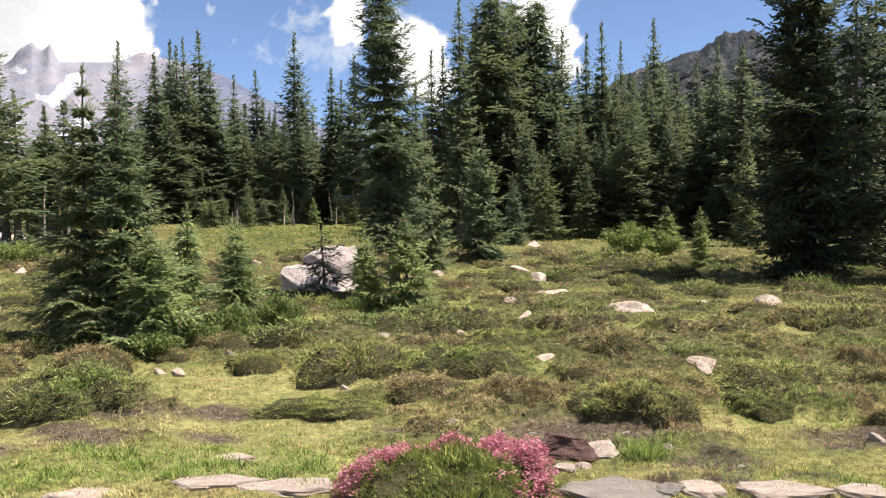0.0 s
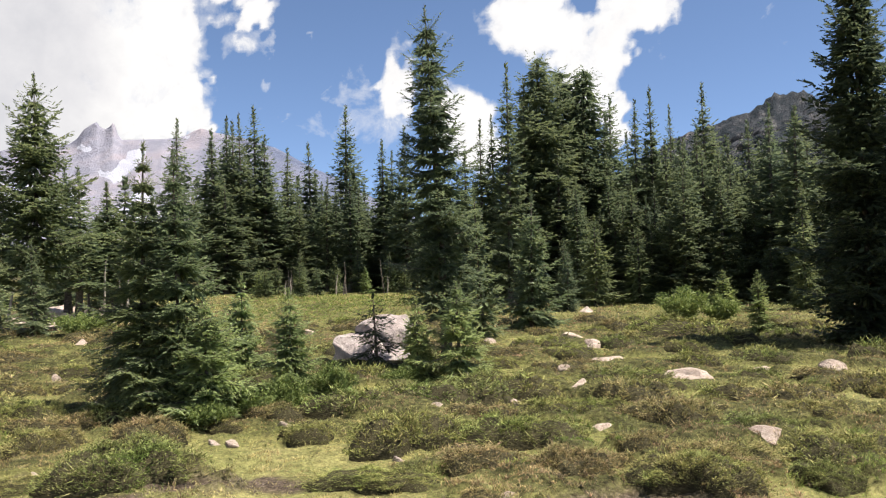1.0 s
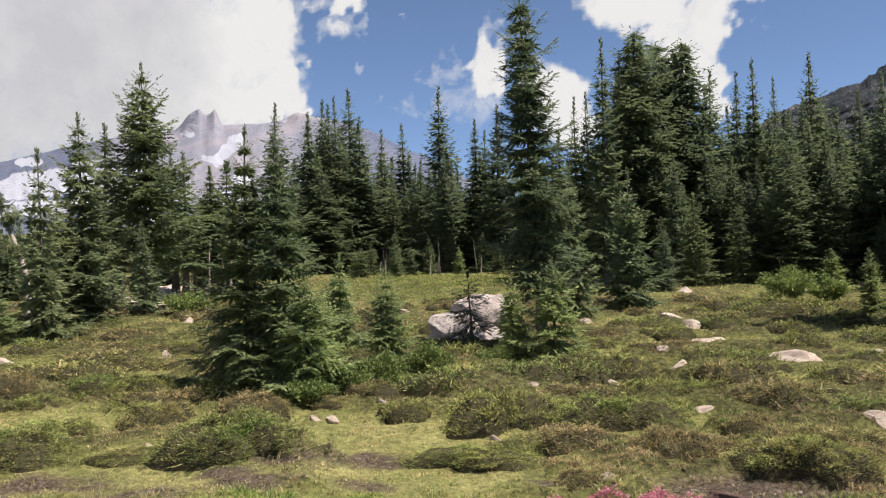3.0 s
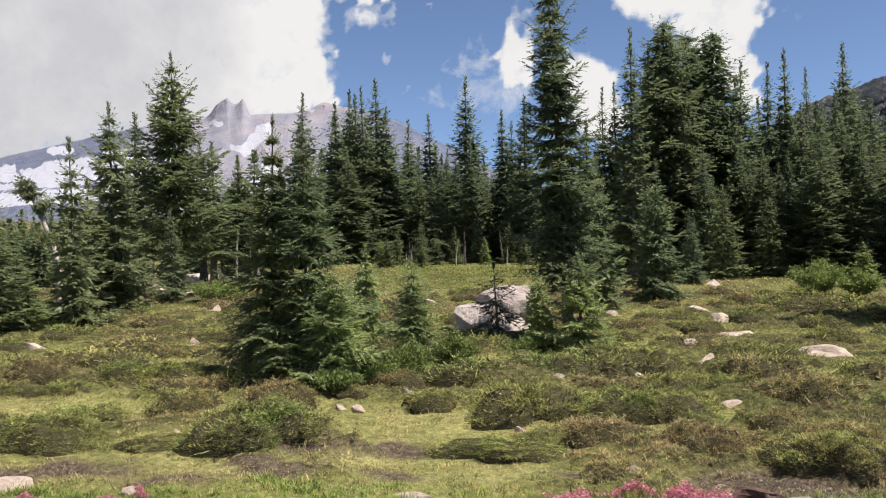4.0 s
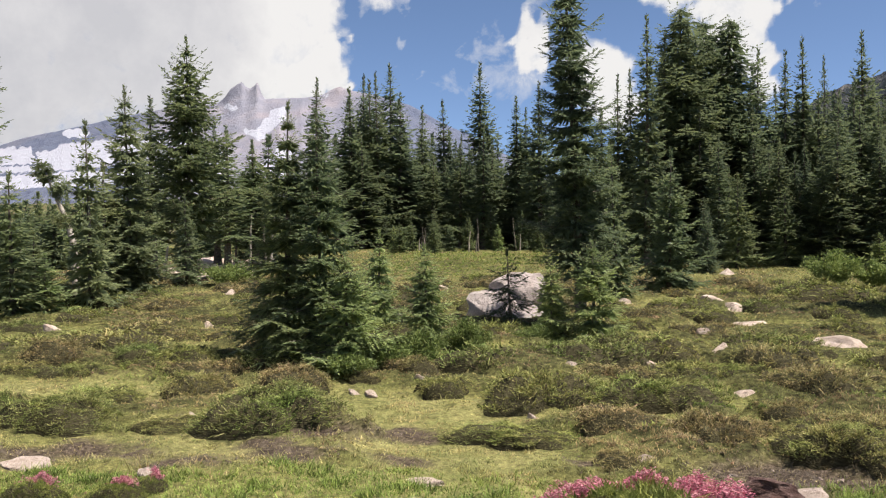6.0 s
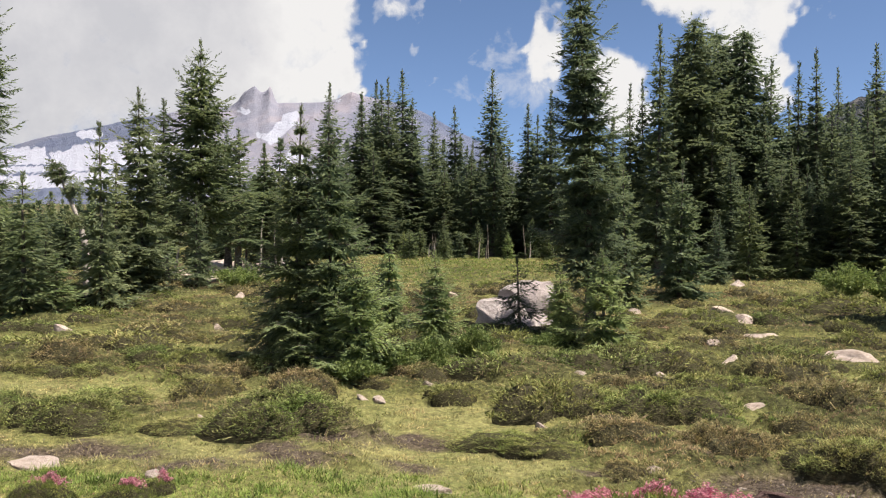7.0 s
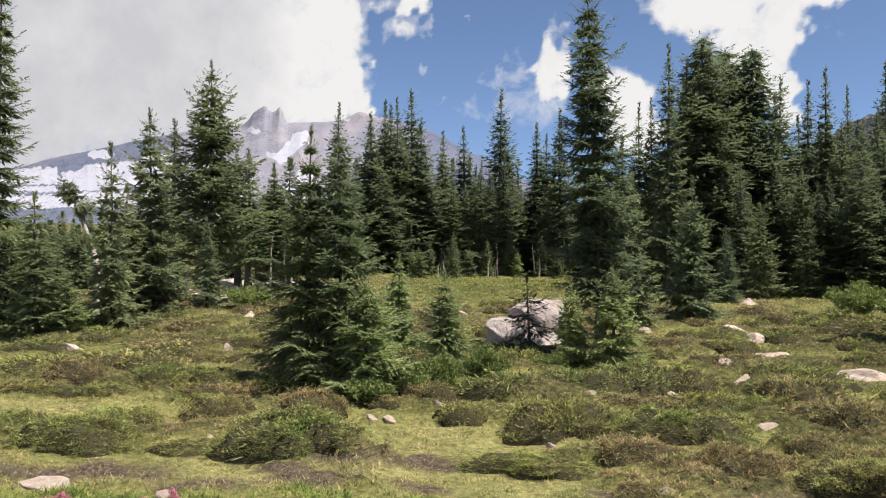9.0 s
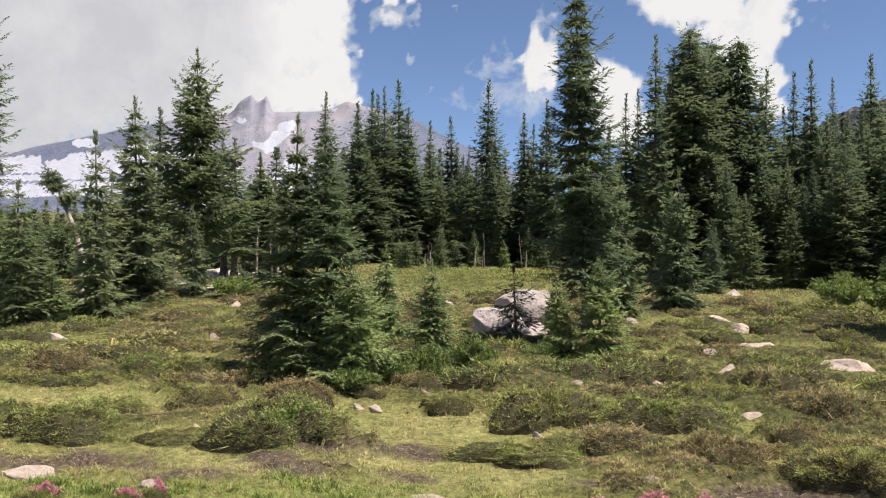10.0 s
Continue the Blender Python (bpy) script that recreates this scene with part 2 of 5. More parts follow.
# ---- mesh helpers ----


def mesh_np(name, verts, faces, material, smooth=False):
    """A mesh from arrays; every face has as many corners as faces has columns."""
    verts = np.asarray(verts, np.float32)
    faces = np.asarray(faces, np.int32)
    me = bpy.data.meshes.new(name)
    me.vertices.add(len(verts))
    me.vertices.foreach_set("co", verts.ravel())
    n, c = faces.shape
    me.loops.add(n * c)
    me.loops.foreach_set("vertex_index", faces.ravel())
    me.polygons.add(n)
    me.polygons.foreach_set("loop_start", np.arange(0, n * c, c, dtype=np.int32))
    me.polygons.foreach_set("use_smooth", np.full(n, smooth))
    me.update(calc_edges=True)
    me.materials.append(material)
    return me


def add_attr(me, name, values):
    a = me.attributes.new(name, "FLOAT", "POINT")
    a.data.foreach_set("value", np.asarray(values, np.float32).ravel())


def child(name, me, parent, label=""):
    ob = new(name, me)
    ob.parent = parent
    return tagged(ob, label)


def unit(v):
    return v / np.maximum(np.linalg.norm(v, axis=-1, keepdims=True), 1e-9)


def grid_faces(rows, cols):
    i, j = np.meshgrid(np.arange(rows - 1), np.arange(cols - 1), indexing="ij")
    a = (i * cols + j).ravel()
    return np.stack([a, a + 1, a + cols + 1, a + cols], 1)


def kites(base, d, up, length, width, sag=0.18):
    """Small folded leaves: base points, directions, up vectors, lengths and widths. Returns verts and triangles."""
    w = unit(np.cross(d, up))
    n = np.cross(w, d)
    length, width = length[:, None], width[:, None]
    mid = base + d * length * 0.45 - n * width * sag
    v = np.stack([base, mid + w * width / 2, base + d * length, mid - w * width / 2], 1).reshape(-1, 3)
    i = np.arange(len(base)) * 4
    return v, np.concatenate([np.stack([i, i + 1, i + 2], 1), np.stack([i, i + 2, i + 3], 1)])


def tubes(paths, radii, sides=5):
    """Tapered tubes along many paths (n, steps, 3) with radii (n, steps)."""
    n, m, _ = paths.shape
    tan = unit(np.gradient(paths, axis=1))
    mean = unit(tan.mean(axis=1, keepdims=True))
    ref = np.where(np.abs(mean[..., 2:3]) > 0.55, np.array([0.15, 1.0, 0]), np.array([0, 0, 1.0]))
    u = unit(np.cross(tan, ref))
    v = np.cross(tan, u)
    a = np.linspace(0, 2 * np.pi, sides, endpoint=False)
    ring = u[:, :, None] * np.cos(a)[:, None] + v[:, :, None] * np.sin(a)[:, None]
    verts = (paths[:, :, None] + ring * radii[:, :, None, None]).reshape(-1, 3)
    k, i, j = np.meshgrid(np.arange(n), np.arange(m - 1), np.arange(sides), indexing="ij")
    b = k * m * sides + i * sides
    j2 = (j + 1) % sides
    return verts, np.stack([b + j, b + j2, b + sides + j2, b + sides + j], -1).reshape(-1, 4)


def waves(x, y, seed, scale, n=6):
    """Smooth noise from a few crossed waves, about -1 to 1."""
    r = np.random.default_rng(seed)
    out = 0
    for _ in range(n):
        a, f, p = r.uniform(0, 6.28), r.uniform(0.6, 1.7) / scale, r.uniform(0, 6.28)
        out = out + np.sin((x * np.cos(a) + y * np.sin(a)) * 6.28 * f + p)
    return out / n * 1.4

# ---- ground ----


def slope(y):
    """The meadow climbs gently away from the camera, and steeper under the forest."""
    y = np.asarray(y, float)
    return 0.05 * np.clip(y - 5, 0, 25) + 0.065 * np.clip(y - 30, 0, 60) + 0.13 * np.clip(y - 90, 0, 110) + 0.06 * np.clip(y - 200, 0, 1200)


def chance(i, j, k):
    """A steady random number from 0 to 1 for each cell (i, j)."""
    q = np.sin(i * 127.1 + j * 311.7 + k * 74.7) * 43758.5453
    return q - np.floor(q)


def cushions(x, y, cell, seed):
    """Flat-topped cushions with steep edges, one to a cell at most: their height from 0 to 1, and a random number of each."""
    wx = x / (cell * 1.3) + 0.24 * waves(x, y, seed, cell * 0.55)
    wy = y / cell + 0.24 * waves(x, y, seed + 1, cell * 0.5)
    best, mark = np.zeros(np.shape(x)), np.zeros(np.shape(x))
    for di in (-1, 0, 1):
        for dj in (-1, 0, 1):
            i, j = np.floor(wx) + di, np.floor(wy) + dj
            cx, cy = i + 0.15 + 0.7 * chance(i, j, seed), j + 0.15 + 0.7 * chance(i, j, seed + 1)
            r = 0.36 + 0.32 * chance(i, j, seed + 2)
            q = np.clip(1 - (((wx - cx) ** 2 + (wy - cy) ** 2) / (r * r)) ** 1.5, 0, 1) ** 0.55
            h = q * np.clip(chance(i, j, seed + 3) * 1.5 - 0.45, 0, 1)
            mark = np.where(h > best, chance(i, j, seed + 4), mark)
            best = np.maximum(best, h)
    return best, mark


def hummock(x, y):
    """0 between the heather hummocks, up to 1 on them; flat on lawns, bare soil and by the stream."""
    x, y = np.asarray(x, float), np.asarray(y, float)
    h = np.maximum(cushions(x, y, 0.95, 7)[0], 0.6 * cushions(x, y, 0.42, 17)[0])
    h = h * np.clip(0.8 + 0.5 * waves(x, y, 8, 3.0), 0.25, 1)
    return h * np.clip((y - 5.8) / 1.2, 0, 1) * (1 - np.clip(blot(x, y, LAWN + DIRT) * 1.2, 0, 0.9))


def bumps(x, y):
    near = np.clip((y - 3) / 3, 0, 1)
    return near * (0.05 * waves(x, y, 3, 2.6) + 0.03 * waves(x, y, 4, 0.9) + 0.012 * waves(x, y, 5, 0.38)) + 0.27 * np.clip((34 - y) / 12, 0.25, 1) * hummock(x, y)


def ground_z(x, y):
    return slope(y) + bumps(x, y)


def blot(x, y, spots):
    """1 inside soft ragged ellipses (x, y, rx, ry), 0 outside."""
    rag = 0.7 * waves(x, y, 11, 0.7) + 0.75 * waves(x, y, 12, 0.2)
    out = np.zeros(np.shape(x))
    for cx, cy, rx, ry in spots:
        q = ((x - cx) / rx) ** 2 + ((y - cy) / ry) ** 2
        out = np.maximum(out, np.clip(1.6 - q * 1.3 + rag, 0, 1))
    return out


DIRT = [(-1.9, 7.3, 0.5, 0.25), (-3.4, 6.1, 0.4, 0.2), (-3.0, 6.6, 0.3, 0.2), (-1.7, 6.5, 0.3, 0.15), (0.4, 8.3, 0.25, 0.15), (2.0, 8.1, 0.25, 0.15), (-2.3, 10.5, 0.25, 0.3), (-5.3, 5.9, 0.6, 0.25), (1.25, 6.6, 0.75, 0.42), (-2.5, 7.1, 0.45, 0.3), (-2.55, 6.4, 0.45, 0.28), (1.9, 5.8, 0.4, 0.2), (-0.2, 6.7, 0.3, 0.2),
        (3.3, 6.5, 0.5, 0.3), (-4.25, 6.35, 0.5, 0.25), (-4.95, 5.95, 0.45, 0.3), (-2.9, 7.15, 0.45, 0.22), (-4.0, 7.2, 0.35, 0.3),
        (1.0, 6.2, 0.4, 0.2), (-17.6, 36.5, 3.5, 2.5), (-21.0, 43.0, 4.5, 4.0)]
WET = [(2.05, 6.0, 0.2, 0.12), (1.5, 5.45, 0.14, 0.12), (1.95, 5.45, 0.2, 0.08), (2.5, 5.6, 0.2, 0.08), (0.72, 5.8, 0.16, 0.1), (1.4, 5.3, 0.12, 0.15), (3.15, 6.3, 0.2, 0.1), (2.45, 5.2, 0.12, 0.15), (0.05, 6.55, 0.16, 0.1)]
LAWN = [(-2.0, 8.4, 1.4, 1.2), (-1.5, 6.7, 1.5, 1.0), (-3.4, 6.6, 1.4, 0.7), (2.6, 6.8, 0.8, 0.5), (2.6, 8.0, 0.5, 0.4), (5.2, 12.0, 0.9, 0.6),
        (-5.6, 8.8, 1.6, 0.7), (-7.5, 8.2, 2.0, 0.8), (0.4, 7.9, 0.5, 0.25), (3.4, 9.2, 0.6, 0.4), (-1.2, 5.9, 1.6, 0.6)]
LUSHES = [(-10.0, 53.0, 6.0, 7.0), (-3.9, 5.6, 0.7, 0.25), (0.9, 8.6, 0.4, 0.25), (2.2, 9.2, 0.35, 0.25), (2.9, 8.0, 0.5, 0.3), (3.6, 8.8, 0.4, 0.3), (0.0, 7.7, 0.5, 0.2), (4.6, 8.4, 0.5, 0.3), (2.0, 11.5, 0.5, 0.3), (3.0, 7.2, 0.7, 0.4), (-0.6, 9.7, 0.4, 0.3),
          (-3.3, 7.0, 0.5, 0.3), (-5.6, 9.3, 0.6, 0.3), (4.3, 12.6, 0.7, 0.3), (-8.5, 41.0, 4.0, 9.0), (-7.0, 47.0, 5.0, 7.0), (-1.2, 5.8, 1.6, 0.42), (-3.4, 5.5, 1.2, 0.35), (-2.4, 5.65, 0.9, 0.3), (-4.3, 5.35, 0.8, 0.35), (1.6, 5.95, 0.28, 0.22), (0.4, 9.5, 0.5, 0.3), (1.0, 9.9, 0.4, 0.3)]


def stretch(lo, hi, step, far, grow=1.16):
    """Coordinates at an even step from lo to hi, widening beyond to far."""
    mid = list(np.arange(lo, hi + 1e-6, step))
    out, s, p = [], step, hi
    while p < far:
        s *= grow
        p += s
        out.append(p)
    back, s, p = [], step, lo
    while p > -far:
        s *= grow
        p -= s
        back.append(p)
    return np.array(back[::-1] + mid + out)


gx, gy = stretch(-9, 8, 0.12, 4500, 1.11), stretch(4.4, 17, 0.10, 4500, 1.07)
GX, GY = np.meshgrid(gx, gy, indexing="xy")
GZ = ground_z(GX, GY)
ground_me = mesh_np("ground", np.stack([GX, GY, GZ], -1).reshape(-1, 3), grid_faces(len(gy), len(gx)), SOIL, True)
add_attr(ground_me, "dirt", np.maximum(blot(GX, GY, DIRT + WET), 0.45 * np.clip((GY - 66) / 15, 0, 1)))
add_attr(ground_me, "wet", blot(GX, GY, WET))
add_attr(ground_me, "lawn", np.maximum(blot(GX, GY, LAWN), 0.6 * np.clip(1 - hummock(GX, GY) * 4, 0, 1)))
add_attr(ground_me, "heath", np.clip(hummock(GX, GY) * 4, 0, 1) * np.clip((60 - GY) / 20, 0, 1))
tagged(new("ground", ground_me), "mossy sloping alpine meadow ground with bare soil patches", "ground", kind="structure")

# ---- mountains ----


def lerp_profile(u, knots):
    xs, ys = zip(*knots)
    return np.interp(u, xs, ys)


def mountain(name, knots, near, far, foot, rough, steps, material, seed, ledge, smooth=True, jag=0.0):
    """A mountain whose skyline follows rise over run at each bearing; the face leans back from near to far."""
    u = np.linspace(knots[0][0], knots[-1][0], steps[0])
    v = np.concatenate([np.linspace(0, 1, steps[1]), np.linspace(1.06, 1.6, 10)])
    U, W = np.meshgrid(u, v, indexing="xy")
    sharp = lerp_profile(U, knots)
    soft = sum(lerp_profile(U + o, knots) for o in np.linspace(-0.12, 0.12, 9)) / 9
    top = soft + (sharp - soft) * np.clip(W, 0, 1) ** 16 + ledge * np.clip(W, 0, 1) ** 6 * (waves(U, U * 0, seed, 0.05) * 0.35 + waves(U, U * 0, seed + 1, 0.014) * 0.3)
    y = near + (far - near) * W
    face = np.clip(W, 0, 1)
    e = foot + (top - foot) * face ** 0.8
    e = np.where(W > 1, e - (W - 1) * top * 1.2, e)
    x, z = U * y, e * y
    inner = np.sin(np.pi * np.clip(W, 0, 1)) ** 0.6
    gully = waves(U + 0.25 * face * waves(U, W, seed + 2, 0.3), W * 0.12, seed + 3, 0.06) + 0.5 * waves(U, W * 0.1, seed + 4, 0.021)
    y = y + inner * gully * rough + jag * np.random.default_rng(seed).normal(0, 1, U.shape) * inner
    z = z + inner * (waves(U, W * 0.3, seed + 5, 0.03) * rough * 0.16)
    me = mesh_np(name, np.stack([x, y, z], -1).reshape(-1, 3), grid_faces(len(v), len(u)), material, smooth)
    return me, U, e


VOLCANO_SKYLINE = [(-1.3, 0.08), (-1.1, 0.12), (-0.95, 0.152), (-0.875, 0.165), (-0.849, 0.170), (-0.806, 0.181), (-0.751, 0.189), (-0.703, 0.197), (-0.679, 0.202),
                   (-0.597, 0.214), (-0.532, 0.217), (-0.52, 0.219), (-0.511, 0.226), (-0.503, 0.237), (-0.492, 0.243), (-0.487, 0.245), (-0.483, 0.239), (-0.477, 0.236),
                   (-0.470, 0.239), (-0.4665, 0.244), (-0.463, 0.239), (-0.4605, 0.230), (-0.455, 0.222), (-0.431, 0.222), (-0.399, 0.222), (-0.376, 0.225), (-0.362, 0.232),
                   (-0.355, 0.234), (-0.336, 0.228), (-0.301, 0.220), (-0.262, 0.207), (-0.213, 0.180), (-0.188, 0.169), (-0.1, 0.12), (0.2, 0.05)]
SNOWFIELDS = [(-1.016, 0.142, -0.586, 0.160, 0.018), (-1.014, 0.113, -0.576, 0.129, 0.010), (-0.741, 0.185, -0.715, 0.184, 0.006),
              (-0.509, 0.214, -0.495, 0.211, 0.003), (-0.435, 0.200, -0.462, 0.177, 0.009), (-0.444, 0.204, -0.430, 0.206, 0.005),
              (-0.481, 0.181, -0.468, 0.178, 0.003), (-0.423, 0.155, -0.456, 0.129, 0.010), (-0.449, 0.142, -0.464, 0.117, 0.005),
              (-0.379, 0.226, -0.371, 0.224, 0.002), (-0.414, 0.142, -0.433, 0.126, 0.004), (-0.654, 0.172, -0.512, 0.142, 0.015)]
BARE_LAVA = [(-0.807, 0.175, -0.754, 0.183, 0.007), (-0.847, 0.169, -0.802, 0.175, 0.002), (-0.791, 0.168, -0.762, 0.171, 0.008),
             (-0.698, 0.194, -0.672, 0.199, 0.005), (-0.793, 0.161, -0.790, 0.154, 0.003), (-0.873, 0.142, -0.792, 0.143, 0.001)]


def streaks(u, e, rows):
    """1 inside tapering streaks (u, e to u, e, half width), 0.5 on their edge, falling off outside."""
    out = np.full(u.shape, -0.4)
    for ua, ea, ub, eb, half in rows:
        k = np.clip(((u - ua) * (ub - ua) + (e - ea) * (eb - ea)) / ((ub - ua) ** 2 + (eb - ea) ** 2), 0, 1)
        d = np.hypot(u - ua - k * (ub - ua), e - ea - k * (eb - ea)) / half
        out = np.maximum(out, 1 - 0.5 * np.clip(d, 0, 2.8))
    return out


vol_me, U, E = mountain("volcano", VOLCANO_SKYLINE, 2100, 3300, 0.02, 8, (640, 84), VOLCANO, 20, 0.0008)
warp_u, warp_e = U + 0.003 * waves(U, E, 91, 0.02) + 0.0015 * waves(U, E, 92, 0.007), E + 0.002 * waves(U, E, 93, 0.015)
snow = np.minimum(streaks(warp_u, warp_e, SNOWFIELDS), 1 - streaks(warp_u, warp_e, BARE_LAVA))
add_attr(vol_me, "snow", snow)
# mask of the painted right-flank shade and the bluer rock far left
add_attr(vol_me, "blue_flank_shade", np.maximum(np.clip((-0.6 - U) / 0.05, 0, 1), np.clip((U + 0.37 + 0.02 * waves(U, E, 29, 0.05)) / 0.1, 0, 1)))
tagged(new("mountain", vol_me), "distant volcano with snowfields and jagged summit, tinted violet-grey for haze", "mountain", kind="structure")

CRAG_SKYLINE = [(0.05, 0.10), (0.15, 0.17), (0.218, 0.208), (0.265, 0.228), (0.306, 0.242), (0.335, 0.258), (0.35, 0.261), (0.37, 0.262), (0.385, 0.25),
                (0.43, 0.245), (0.48, 0.255), (0.53, 0.26), (0.7, 0.27), (1.0, 0.2), (1.4, 0.1)]
crag_me, U, E = mountain("crag", CRAG_SKYLINE, 420, 640, 0.05, 8, (400, 70), CRAG, 40, 0.010, True, 1.6)
tagged(new("rocky_ridge", crag_me), "dark rocky cliff ridge rising behind the forest", "ridge", kind="structure")

# ---- clouds: one sheet on the far sky ----
CLOUDS = [(-0.620, 0.365, 0.221, 0.127), (-0.438, 0.317, 0.074, 0.060), (-0.402, 0.367, 0.040, 0.040), (-0.375, 0.260, 0.033, 0.030),
          (-0.365, 0.292, 0.015, 0.020), (-0.394, 0.337, 0.033, 0.027), (-0.324, 0.421, 0.040, 0.027), (-0.288, 0.382, 0.023, 0.023),
          (-0.346, 0.233, 0.015, 0.008), (-0.56, 0.252, 0.17, 0.055), (-0.86, 0.245, 0.22, 0.09), (-0.42, 0.243, 0.07, 0.03), (-0.783, 0.351, 0.167, 0.147), (0.049, 0.354, 0.052, 0.042),
          (0.098, 0.330, 0.033, 0.040), (0.134, 0.300, 0.028, 0.047), (0.147, 0.238, 0.017, 0.040), (0.185, 0.365, 0.042, 0.026), (0.15, 0.352, 0.025, 0.03),
          (0.060, 0.389, 0.027, 0.015), (0.110, 0.281, 0.040, 0.054), (-0.115, 0.286, 0.019, 0.042), (-0.034, 0.236, 0.037, 0.040),
          (-0.011, 0.197, 0.027, 0.033), (0.065, 0.512, 0.107, 0.054), (-0.084, 0.426, 0.060, 0.015)]
WISPS = [(-0.263, 0.351, 0.012, 0.015), (-0.275, 0.323, 0.008, 0.015), (-0.224, 0.345, 0.005, 0.009), (-0.200, 0.275, 0.009, 0.007),
         (-0.276, 0.283, 0.009, 0.015), (-0.250, 0.239, 0.011, 0.007), (-0.306, 0.339, 0.027, 0.020), (-0.335, 0.367, 0.020, 0.012),
         (0.178, 0.315, 0.012, 0.011), (-0.241, 0.420, 0.012, 0.012)]
VEIL = [(-0.157, 0.267, 0.054, 0.017), (-0.193, 0.233, 0.047, 0.017), (-0.137, 0.237, 0.040, 0.040)]
caz = np.concatenate([np.linspace(radians(-215), radians(-48), 90), np.linspace(radians(-47.6), radians(33), 250), np.linspace(radians(34), radians(62), 16)])
cel = np.concatenate([np.linspace(radians(-3), radians(7), 8), np.linspace(radians(7.3), radians(27), 76), np.linspace(radians(28), radians(64), 26)])
CAZ, CEL = np.meshgrid(caz, cel, indexing="xy")
front = np.abs(CAZ) < radians(66)
CU = np.where(front, np.tan(np.clip(CAZ, -1.2, 1.2)), CAZ * 2)
CE = np.where(front, np.tan(CEL) / np.cos(np.clip(CAZ, -1.2, 1.2)), np.tan(CEL))
sheet = np.stack([np.sin(CAZ) * np.cos(CEL), np.cos(CAZ) * np.cos(CEL), np.sin(CEL)], -1) * 4600
wob_u, wob_e = CU + 0.010 * waves(CU, CE, 61, 0.05) + 0.006 * waves(CU, CE, 63, 0.02), CE + 0.010 * waves(CU, CE, 62, 0.05) + 0.006 * waves(CU, CE, 64, 0.02)
den = np.zeros(CU.shape)
for a, b, rx, ry in CLOUDS:
    den = np.maximum(den, np.clip(1.25 - ((wob_u - a) / rx) ** 2 * 0.75 - ((wob_e - b) / ry) ** 2 * 0.75, 0, 1))
for a, b, rx, ry in WISPS:
    den = np.maximum(den, 0.42 * np.clip(1.2 - ((wob_u - a) / rx) ** 2 - ((wob_e - b) / ry) ** 2, 0, 1))
for a, b, rx, ry in VEIL:
    den = np.maximum(den, 0.31 * np.clip(1.3 - ((wob_u - a) / rx) ** 2 - ((wob_e - b) / ry) ** 2, 0, 1))
# unseen clouds beside and behind the view, glowing as added ambient fill
ambient_fill = np.clip(0.45 + 0.6 * waves(CAZ, CEL, 66, 0.9) + 0.3 * waves(CAZ, CEL, 67, 0.3), 0, 1)
den = np.where(front & (CU > -1.3), den, np.maximum(den, ambient_fill))
shade = np.clip((-0.43 - CU) / 0.13, 0, 1) * 0.75 + np.clip((CE - 0.36) * 2, 0, 0.3)
cloud_me = mesh_np("cloud_backdrop", sheet.reshape(-1, 3), grid_faces(len(cel), len(caz)), CLOUD, True)
add_attr(cloud_me, "cover", den)
add_attr(cloud_me, "shade", shade)
tagged(new("backdrop", cloud_me), "billowing white and grey cumulus clouds in blue sky", "clouds", kind="structure")

# ---- conifers ----


